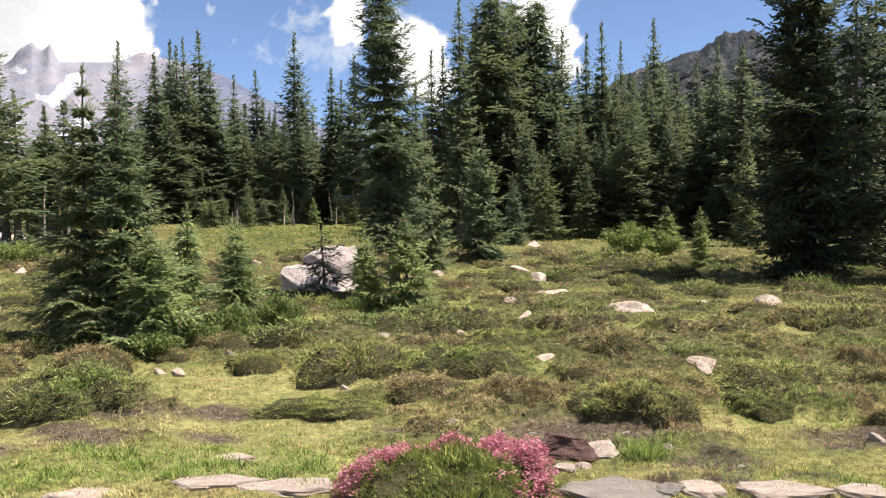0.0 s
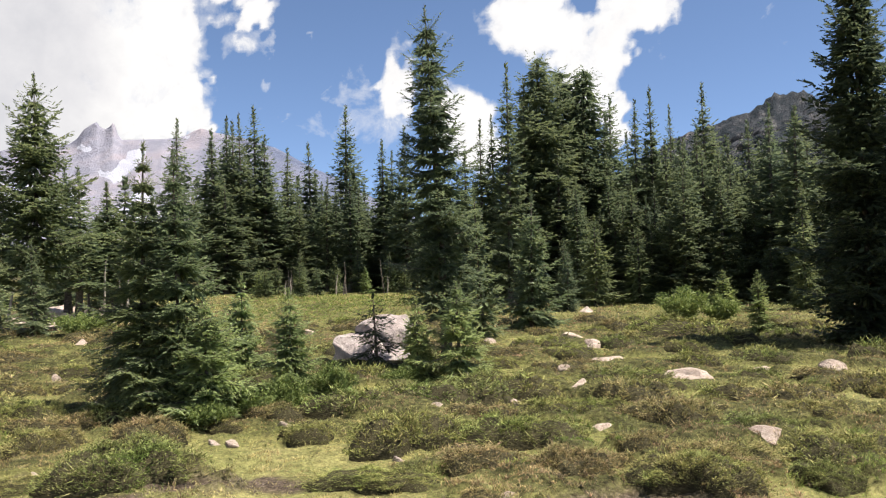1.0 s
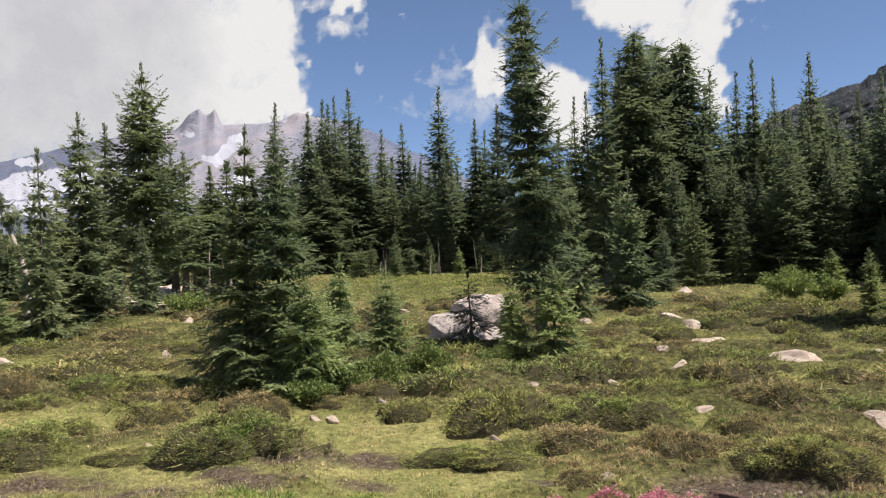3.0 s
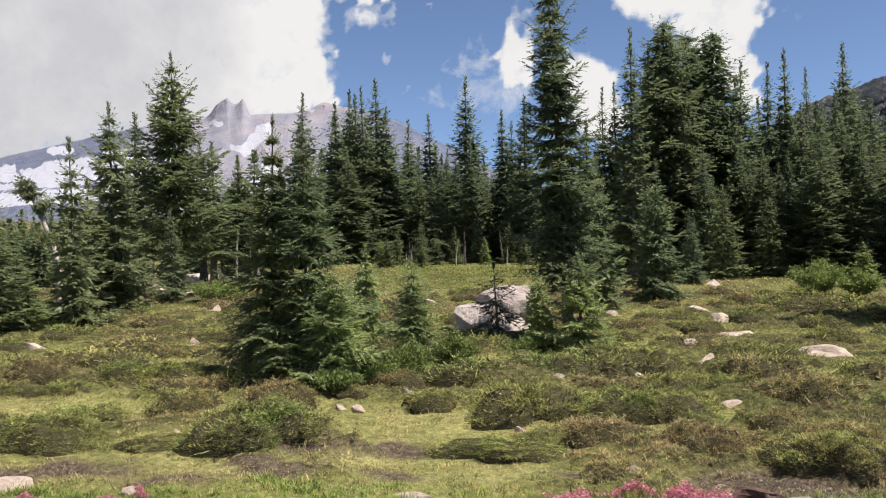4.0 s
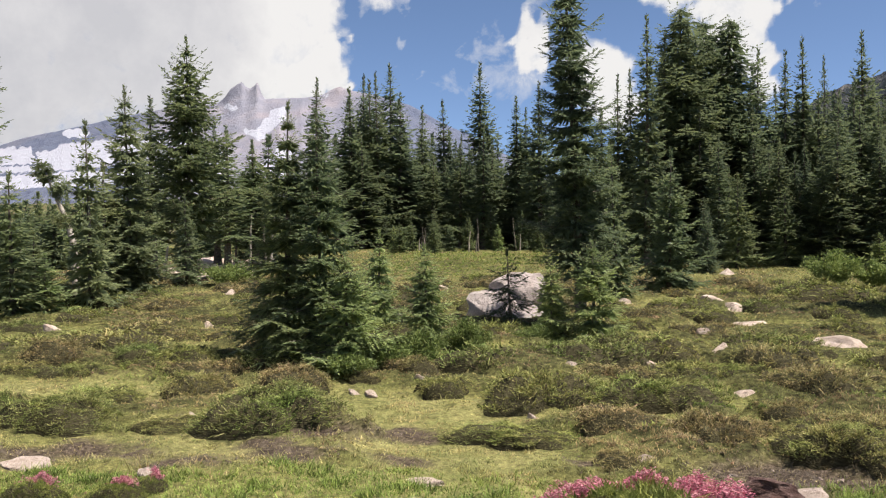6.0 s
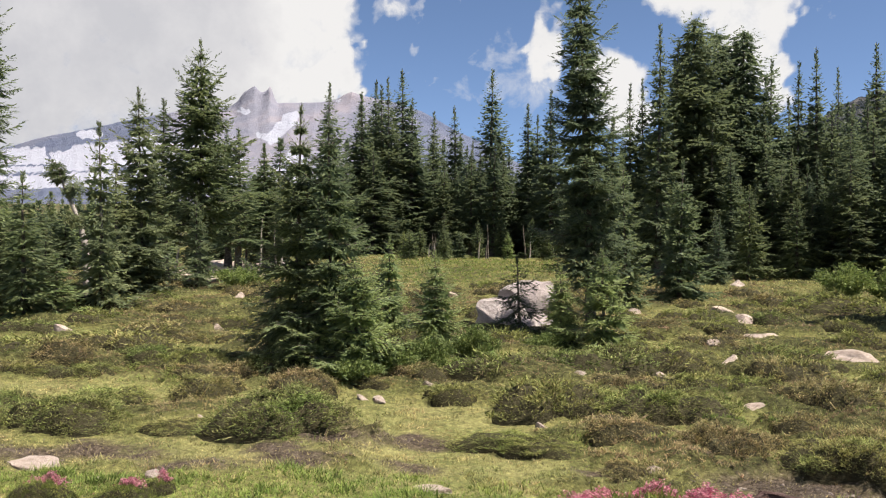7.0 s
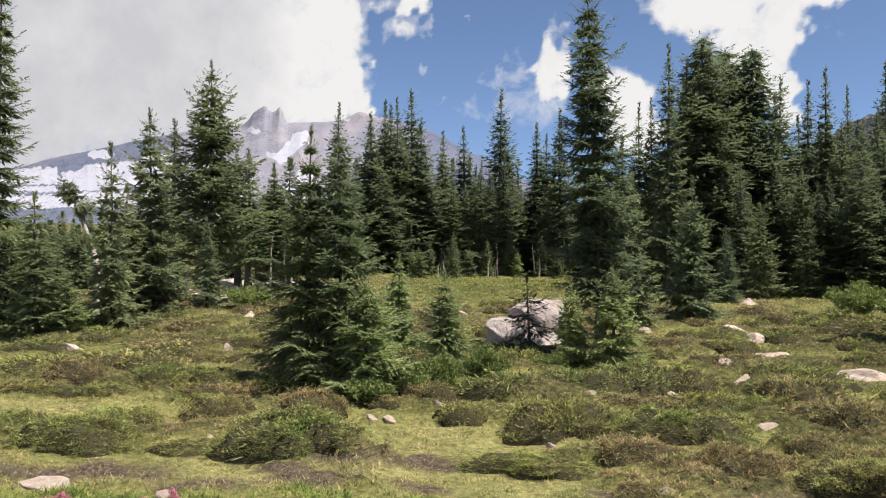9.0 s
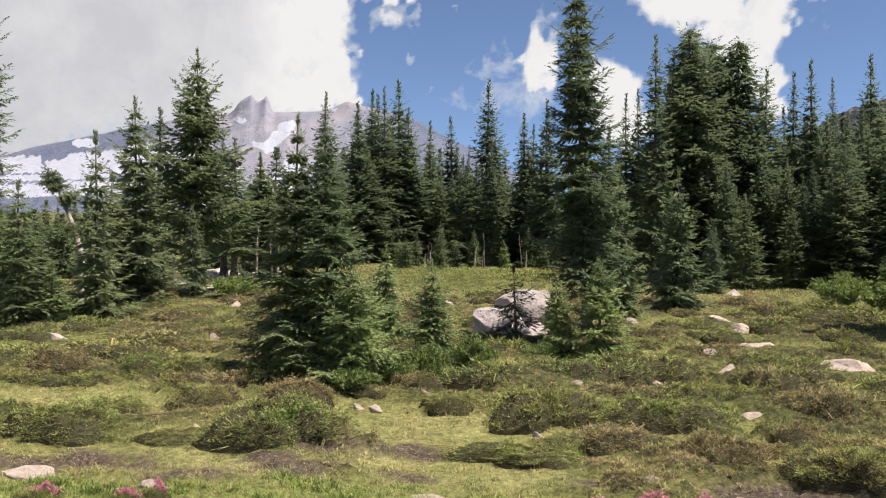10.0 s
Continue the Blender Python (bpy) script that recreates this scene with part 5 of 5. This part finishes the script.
def mound(x, y, w, h, i, deep=0.8):
    ob = new("heather_mound")
    ob.empty_display_size = 0.2
    look_of = MOUNDS if y < 7.9 else MID_MOUNDS if y < 10.8 else FAR_MOUNDS
    child("stem_mass", look_of[i % 5][0], ob, "woody stems darkened to read as shade")
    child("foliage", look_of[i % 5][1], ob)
    ob.matrix_basis = pose(x, y, float(ground_z(x, y) - 0.18 * hummock(x, y)) - 0.03, 0, 0, (i * 77) % 360) @ Matrix.Diagonal((w, w * deep, h / 0.43, 1))
    kind = "broad" if w > 1.0 else "small" if w < 0.6 else "rounded"
    return tagged(ob, kind + " olive-brown cushion of mountain heather in the meadow", "shrub", "heather mounds")


NEAR_MOUNDS = [(-3.25, 7.5, 1.25, 0.34), (-0.9, 8.85, 1.0, 0.38), (-1.0, 7.5, 0.95, 0.24), (-0.44, 11.7, 1.15, 0.34), (0.23, 9.1, 1.1, 0.28), (0.69, 7.5, 0.7, 0.26),
               (1.66, 7.15, 0.9, 0.27), (2.09, 10.1, 1.05, 0.34), (-0.06, 6.85, 0.5, 0.2), (3.3, 8.3, 1.0, 0.28), (3.3, 12.1, 0.95, 0.28), (3.84, 11.4, 1.0, 0.3),
               (5.46, 12.7, 0.95, 0.34), (5.8, 11.7, 1.0, 0.5), (4.54, 9.0, 0.6, 0.28), (1.53, 8.8, 0.65, 0.2), (2.93, 9.6, 0.85, 0.2), (1.86, 13.7, 0.95, 0.34),
               (0.42, 12.6, 1.05, 0.34), (2.45, 13.6, 0.75, 0.28), (-2.02, 9.4, 0.7, 0.2), (-1.85, 11.0, 1.1, 0.3), (1.29, 10.7, 0.75, 0.24)]
MORE_MOUNDS = [(-6.1, 10.25, 0.9, 0.26), (-5.55, 10.2, 0.8, 0.3), (-6.6, 10.5, 0.8, 0.24), (5.1, 22.8, 2.0, 0.5), (3.9, 10.5, 0.85, 0.25), (1.2, 15.3, 0.95, 0.26), (3.67, 7.5, 0.6, 0.22), (4.67, 9.9, 0.75, 0.24), (-0.82, 15.6, 1.0, 0.24),
               (2.94, 20.2, 1.1, 0.36), (1.16, 19.5, 1.3, 0.34), (5.36, 17.6, 1.1, 0.32), (7.45, 17.0, 1.1, 0.4), (-5.26, 7.1, 1.05, 0.28), (-8.7, 10.8, 1.5, 0.3),
               (-7.6, 11.5, 1.3, 0.34), (-8.1, 13.3, 1.25, 0.3), (-7.6, 9.3, 0.75, 0.2), (-5.13, 9.7, 0.95, 0.24), (-5.5, 8.1, 1.0, 0.2), (-4.1, 7.3, 0.8, 0.2),
               (-6.3, 7.5, 0.65, 0.22), (-10.4, 14.8, 1.2, 0.3), (-10.2, 17.6, 1.3, 0.3), (-10.6, 13.2, 1.1, 0.24), (-7.3, 14.9, 0.9, 0.28), (-1.13, 12.1, 0.95, 0.28)]
for i, (x, y, w, h) in enumerate(NEAR_MOUNDS + MORE_MOUNDS):
    if any(abs(a - x * b / y) < w * 0.5 and -0.2 < b - y < 1.4 for a, b, _, _ in MEADOW_STONES + FAR_STONES):
        h = h * 0.5   # low where a stone shows behind it
    mound(x, y, w * 1.25, h * 0.72, i, 0.95)
rm = np.random.default_rng(17)
placed = [(m[0], m[1], m[2]) for m in NEAR_MOUNDS + MORE_MOUNDS] + [(-2.5, 17.0, 2.2), (0.1, 5.1, 1.6)] + [(s[0], s[1], 0.7) for s in MEADOW_STONES] + [(s[0], s[1] - 0.4, 0.9) for s in FAR_STONES]
n_extra = 0
for i in range(6000):
    y = 6.5 + 25 * rm.uniform() ** 1.7
    x = rm.uniform(-0.82 * y, 0.60 * y)
    w = rm.uniform(0.45, 1.0) * (1 + y * 0.02)
    if float(blot(np.array([x]), np.array([y]), LAWN + DIRT)[0]) > 0.25 or any((x - a) ** 2 + (y - b) ** 2 < ((c + w) * 0.40) ** 2 for a, b, c in placed):
        continue
    placed.append((x, y, w))
    mound(x, y, w * 1.15, w * rm.uniform(0.13, 0.24), i, 0.95)
    n_extra += 1
    if n_extra > 210:
        break

for i in range(3000):
    y = rm.uniform(7.2, 15.0)
    x = rm.uniform(-0.05 * y, 0.58 * y)
    w = rm.uniform(0.3, 0.55)
    if float(blot(np.array([x]), np.array([y]), DIRT)[0]) > 0.25 or any((x - a) ** 2 + (y - b) ** 2 < ((c + w) * 0.36) ** 2 for a, b, c in placed):
        continue
    placed.append((x, y, w))
    mound(x, y, w * 1.15, w * rm.uniform(0.15, 0.26), i, 0.95)
    n_extra += 1
    if n_extra > 245:
        break

# ---- flowering heather ----


def flower_mound(x, y, w, d, h, seed, blooms, back):
    ob = new("flowering_heather")
    ob.empty_display_size = 0.2
    body, _, _ = mound_meshes(seed, 10, dome=True)
    _, sprigs, (p, out) = mound_meshes(seed, int(13000 * min(w, 1) ** 1.2), 0.026, 0.009, True, upright=0.8)
    sprigs.materials[0] = FRESH_LEAF
    child("stem_mass", body, ob, "woody stems darkened to read as shade")
    child("leaves", sprigs, ob, "fresh green heather leaves")
    r = np.random.default_rng(seed)
    pick = r.permutation(len(p))
    px, py = p[pick][:, 0], p[pick][:, 1]
    out_at = np.hypot(px, py) / 0.5
    rim = 0.92 - 0.52 * np.clip((py + 0.05) / 0.2, 0, 1)
    score = r.normal(0, 0.07, len(p)) + 0.10 * waves(px, py, seed, 0.12) - back * np.abs(out_at - rim) - 3 * np.clip(-0.22 - py, 0, 1)
    score += 0.3 * np.exp(-(px / 0.2) ** 2 - ((py - 0.12) / 0.12) ** 2)
    pick = pick[np.argsort(-score)[:blooms]]
    b = p[pick] + (out[pick] + [0, 0, 0.5]) * r.uniform(0.02, 0.085, (blooms, 1)) * min(2.2, max(1.0, 1 / w ** 0.5))
    vs, fs, c = [], [], 0
    big = 1.0 if w > 1 else 0.9 / w
    for _ in range(5):
        q = b + r.normal(0, 0.008, b.shape) * big
        kv, kf = kites(q, unit(r.normal(0, 1, b.shape) + [0, 0, 0.4]), unit(r.normal(0, 1, b.shape)), big * r.uniform(0.010, 0.019, blooms), big * r.uniform(0.008, 0.014, blooms), 0.4)
        vs.append(kv)
        fs.append(kf + c)
        c += len(kv)
    child("blossoms", mesh_np("blossoms", np.concatenate(vs), np.concatenate(fs), PINK), ob, "bright pink bell blossoms")
    ob.matrix_basis = pose(x, y, float(ground_z(x, y)) - 0.02, 0, 0, 0) @ Matrix.Diagonal((w, d, h / 0.42, 1))
    return tagged(ob, "mountain heather cushion with bright pink flowers beside the slabs", "flowering shrub", "pink heather")


flower_mound(0.08, 5.15, 1.56, 0.95, 0.35, 401, 3100, 1.4)
flower_mound(-3.95, 5.08, 0.5, 0.36, 0.15, 402, 230, 0.2)
flower_mound(-3.4, 5.2, 0.45, 0.34, 0.13, 403, 190, 0.2)
flower_mound(-3.26, 5.38, 0.26, 0.24, 0.11, 404, 90, 0.2)

# ---- broad-leaved looking low bushes ----


def bush(x, y, w, h, seed, leaf=0.045, label=""):
    r = np.random.default_rng(seed)
    ob = new("bush")
    ob.empty_display_size = 0.2
    n = 26
    az, lean = r.uniform(0, 6.28, n), r.uniform(0.1, 1.0, n)
    s = np.linspace(0, 1, 5)
    L = r.uniform(0.6, 1.0, n)
    end = np.stack([np.cos(az) * lean * w / 2, np.sin(az) * lean * w / 2, h * L * (1 - 0.35 * lean)], 1)
    paths = end[:, None] * s[None, :, None] * np.array([1, 1, 1.0]) + np.stack([0 * s, 0 * s, 0.15 * h * np.sin(s * 3.1)], 1)[None]
    tv, tf = tubes(paths, np.linspace(0.012, 0.003, 5)[None].repeat(n, 0), 4)
    child("stem_mass", mesh_np("stems", tv, tf, STEMS, True), ob, "thin woody stems")
    m = 200
    q = r.uniform(0.25, 1.05, (n, m))
    base = (end[:, None] * q[..., None] + r.normal(0, 0.10, (n, m, 3)) * np.array([w * 0.6, w * 0.6, h * 0.5])).reshape(-1, 3)
    base[:, 2] = np.maximum(base[:, 2], 0.02)
    d = unit(r.normal(0, 0.7, base.shape) + base * [1, 1, 0] + [0, 0, 0.6])
    kv, kf = kites(base, d, unit(r.normal(0, 1, base.shape)), leaf * r.uniform(0.7, 1.4, len(base)), leaf * 0.42 * r.uniform(0.7, 1.3, len(base)))
    child("leaves", mesh_np("leaves", kv, kf, BUSH_LEAF if leaf > 0.06 else BUSH_DULL), ob)
    ob.matrix_basis = pose(x, y, float(ground_z(x, y)), 0, 0, 0)
    return tagged(ob, label or "low leafy green bush in the meadow", "bush", "low green bushes")


bush(6.2, 28.1, 1.7, 1.25, 501, 0.10, "light green bushy shrub before the forest")
bush(7.7, 29.4, 1.2, 0.9, 502, 0.10, "light green bushy shrub before the forest")
bush(-3.15, 10.55, 0.9, 0.5, 503)
bush(-2.75, 11.2, 0.7, 0.55, 504)
bush(-2.3, 12.2, 0.7, 0.6, 505)
bush(-12.2, 24.5, 1.6, 0.9, 506, 0.09)
bush(-1.5, 13.9, 0.8, 0.35, 507)
bush(-3.4, 9.9, 0.7, 0.3, 508)

# ---- dead wood ----
snag_me = mesh_np("trunk", *tubes(np.array([[[0, 0, -0.1], [-0.1, 0, 0.9], [-0.2, 0.03, 1.5], [-0.45, 0.06, 2.1], [-0.85, 0.08, 2.8], [-1.17, 0.1, 3.45]]]), np.array([[0.10, 0.088, 0.074, 0.058, 0.04, 0.014]]), 8), DEADWOOD, True)
tuft = conifer_meshes(601, 0.9, 0.34, 0.1, 60, 0.05, 0.08, 0.024, -0.1, 0.4, 0.4, 0.6, mat=NEEDLE_GREY, limbs=False)[1]
snag = tree_from("snag_tree", (snag_me, tuft), -13.1, 18.2, 0.0, label="crooked leaning half-dead fir with bare bleached trunk", group="trees beside the boulder field")
[c for c in snag.children if c.name.startswith("crown")][0].matrix_basis = pose(-0.98, 0.08, 3.0, 0, -30, 0) @ Matrix.Scale(0.7, 4)
child("crown", tuft, snag).matrix_basis = pose(-0.4, 0.05, 1.95, 20, -70, 60) @ Matrix.Scale(0.5, 4)
child("crown", tuft, snag).matrix_basis = pose(-0.78, 0.05, 2.68, 0, 60, 0) @ Matrix.Scale(0.55, 4)
for i, (x, y, h, lean) in enumerate([(-15.9, 33.5, 2.6, 4), (-15.3, 34.0, 2.2, -3), (-14.7, 33.2, 2.8, 2), (-16.7, 34.2, 2.4, -5), (-19.5, 33.0, 2.6, 3)]):
    st = np.linspace(0, 1, 6)
    me = mesh_np("trunk", *tubes(np.stack([0.04 * np.sin(st * 5 + i), 0.04 * np.cos(st * 4 + i), st * h - 0.1], 1)[None], (0.075 * (1 - 0.8 * st))[None], 7), BARK if i % 2 else DEADWOOD, True)
    ob = new("dead_trunk", me)
    ob.matrix_basis = pose(x, y, float(ground_z(x, y)), 0, lean, 0)
    tagged(ob, "bare dead tree trunk among the boulders", "dead tree", "dead trunks")
rd = random.Random(77)
for i in range(18):
    x, y = rd.uniform(-16.5, -5.5), rd.uniform(58.5, 66.0)
    h = rd.uniform(1.0, 2.6)
    st = np.linspace(0, 1, 5)
    me = mesh_np("trunk", *tubes(np.stack([0.035 * np.sin(st * 4 + i), 0.03 * np.cos(st * 3 + i), st * h - 0.1], 1)[None], (0.065 * (1 - 0.75 * st))[None], 6), BARK if i % 3 else DEADWOOD, True)
    ob = new("dead_trunk", me)
    ob.matrix_basis = pose(x, y, float(ground_z(x, y)), 0, rd.uniform(-5, 5), 0)
    tagged(ob, "pale bare dead trunk at the forest edge", "dead tree", "dead trunks")
st = np.linspace(0, 1, 7)
log_me = mesh_np("log", *tubes(np.stack([st * 2.4 - 1.2, 0.08 * np.sin(st * 5), 0.10 + 0.03 * np.sin(st * 7)], 1)[None], (0.14 - 0.05 * st)[None], 9), BARK, True)
log_ob = new("fallen_log", log_me)
log_ob.matrix_basis = pose(-15.6, 27.5, float(ground_z(-15.6, 27.5)), 0, -4, 20)
tagged(log_ob, "dark fallen log lying in the meadow edge", "log")

# ---- turf and low heather: too many to count ----
rg = np.random.default_rng(23)


def scatter(n, y0, y1, left=-0.92, right=0.66):
    """Points thinning with distance, over the seen wedge of meadow."""
    y = y0 * (y1 / y0) ** (rg.uniform(0, 1, n) ** 1.2)
    return rg.uniform(left, right, n) * y, y


def blades(x, y, length, width, splay, per=3):
    p = np.stack([x, y, ground_z(x, y) - 0.01], 1)
    vs, fs, c = [], [], 0
    for _ in range(per):
        m = len(x)
        d = unit(np.stack([rg.normal(0, splay, m), rg.normal(0, splay, m), np.ones(m)], 1))
        b = p + np.stack([rg.normal(0, 0.6, m), rg.normal(0, 0.6, m), np.zeros(m)], 1) * length[:, None] * 0.5
        w = unit(np.stack([rg.normal(0, 1, m), rg.normal(0, 1, m), np.zeros(m)], 1))
        ln = (length * rg.uniform(0.6, 1.4, m))[:, None]
        hw = (width * 0.5)[:, None]
        bend = np.stack([rg.normal(0, 0.3, m), rg.normal(0, 0.3, m), np.zeros(m)], 1)
        v = np.stack([b - w * hw, b + w * hw, b + (d + bend) * ln], 1).reshape(-1, 3)
        i = np.arange(m) * 3 + c
        vs.append(v)
        fs.append(np.stack([i, i + 1, i + 2], 1))
        c += m * 3
    return np.concatenate(vs), np.concatenate(fs)


x, y = scatter(205000, 4.4, 58)
dirt, lawn, lush, hum = blot(x, y, DIRT + WET), blot(x, y, LAWN), blot(x, y, LUSHES), hummock(x, y)
roll = rg.uniform(0, 1, len(x))
bare = roll < dirt * 0.75
is_lush = ~bare & (rg.uniform(0, 1, len(x)) < lush * np.where(y > 25, 0.7, 0.92))
is_lawn = ~bare & ~is_lush & (rg.uniform(0, 1, len(x)) < np.maximum(lawn, 0.95 * np.clip(1.1 - hum * 1.7, 0.06, 1)))
tone = np.where(hum > 0.03, cushions(x, y, 0.95, 7)[1], 0.5 + 0.45 * waves(x, y, 71, 1.1))
is_heath = ~bare & ~is_lush & ~is_lawn
far_size = 0.0026 * y
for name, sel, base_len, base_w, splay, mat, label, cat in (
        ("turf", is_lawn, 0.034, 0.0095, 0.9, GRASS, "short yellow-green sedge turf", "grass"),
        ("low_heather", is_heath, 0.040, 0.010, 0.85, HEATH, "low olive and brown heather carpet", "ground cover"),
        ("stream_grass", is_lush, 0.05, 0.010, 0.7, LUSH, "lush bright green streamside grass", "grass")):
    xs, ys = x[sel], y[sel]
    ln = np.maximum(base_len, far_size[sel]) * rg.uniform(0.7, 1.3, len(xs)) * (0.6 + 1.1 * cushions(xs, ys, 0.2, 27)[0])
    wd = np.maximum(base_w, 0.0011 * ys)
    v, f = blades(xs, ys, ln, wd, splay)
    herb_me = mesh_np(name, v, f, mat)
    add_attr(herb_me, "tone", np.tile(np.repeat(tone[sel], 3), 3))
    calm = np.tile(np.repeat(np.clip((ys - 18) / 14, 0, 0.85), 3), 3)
    # 0 at roots, 1 at tips, for the painted depth shade; evens out far away
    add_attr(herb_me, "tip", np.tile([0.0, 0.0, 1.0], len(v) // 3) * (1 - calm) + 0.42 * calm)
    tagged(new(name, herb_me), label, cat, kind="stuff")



def tuft_points(spots):
    """Roots and lengths of the long blades in tufts (x, y, spread, height, blades)."""
    rows = [(rg.normal(x, w * 0.5, n), rg.normal(y, w * 0.4, n), h * rg.uniform(0.6, 1.2, n)) for x, y, w, h, n in spots]
    return [np.concatenate(c) for c in zip(*rows)]


GREEN_TUFTS = [(1.42, 5.86, 0.15, 0.12, 260), (1.56, 5.95, 0.14, 0.11, 200), (1.3, 6.2, 0.2, 0.07, 160), (1.62, 6.2, 0.2, 0.07, 120), (2.75, 5.42, 0.2, 0.08, 200),
               (2.4, 5.6, 0.3, 0.06, 220), (2.0, 5.75, 0.3, 0.05, 200), (1.75, 6.3, 0.3, 0.05, 200)]
PALE_TUFTS = [(-3.72, 6.0, 0.05, 0.14, 26), (-3.2, 8.0, 0.05, 0.12, 20), (-1.9, 6.2, 0.08, 0.09, 40), (2.2, 7.4, 0.35, 0.06, 200), (2.0, 6.7, 0.4, 0.06, 260), (2.7, 6.5, 0.4, 0.06, 260)]
for name, spots, mat, label in (("tall_green_grass", GREEN_TUFTS, LUSH, "tall lush green grass tufts beside the trickle"), ("tall_pale_grass", PALE_TUFTS, GRASS, "tall pale yellow-green grass tufts in the meadow")):
    xs, ys, ln = tuft_points(spots)
    v, f = blades(xs, ys, ln, np.full(len(xs), 0.008), 0.6, 1)
    me = mesh_np(name, v, f, mat)
    add_attr(me, "tone", np.repeat(rg.uniform(0, 1, len(xs)), 3))
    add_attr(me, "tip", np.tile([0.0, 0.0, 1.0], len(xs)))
    tagged(new(name, me), label, "grass", kind="stuff")

n = 11000
share = [min(rx * ry, 0.32) * (1.0 if cx > 0 else 0.25) for cx, cy, rx, ry in DIRT]
spot = np.repeat(np.arange(len(DIRT)), [int(n * a / sum(share)) for a in share])
bed = np.array(DIRT)[spot]
gxs, gys = rg.normal(bed[:, 0], bed[:, 2] * 0.62), rg.normal(bed[:, 1], bed[:, 3] * 0.62)
size = rg.uniform(0.005, 0.013, len(gxs)) * np.where(gys > 20, 8, 1) * np.where(rg.uniform(0, 1, len(gxs)) > 0.95, 1.8, 1)
centre = np.stack([gxs, gys, ground_z(gxs, gys) + size * 0.25], 1)
corner = np.array([[1, 0, -0.4], [-0.5, 0.87, -0.4], [-0.5, -0.87, -0.4], [0.2, 0.1, 0.35]])
spin = rg.uniform(0, 6.28, len(gxs))
c, s = np.cos(spin)[:, None], np.sin(spin)[:, None]
kx, ky, kz = corner[:, 0][None], corner[:, 1][None], corner[:, 2][None]
v = centre[:, None] + np.stack([kx * c - ky * s, kx * s + ky * c, kz + 0 * c], -1) * size[:, None, None] * rg.uniform(0.6, 1.3, (len(gxs), 4, 1))
q = np.arange(len(gxs))[:, None, None] * 4 + np.array([[0, 1, 3], [1, 2, 3], [2, 0, 3], [0, 2, 1]])[None]
tagged(new("gravel", mesh_np("gravel", v.reshape(-1, 3), q.reshape(-1, 3), GRAVEL)), "small brown volcanic gravel on bare soil", "gravel", kind="stuff")
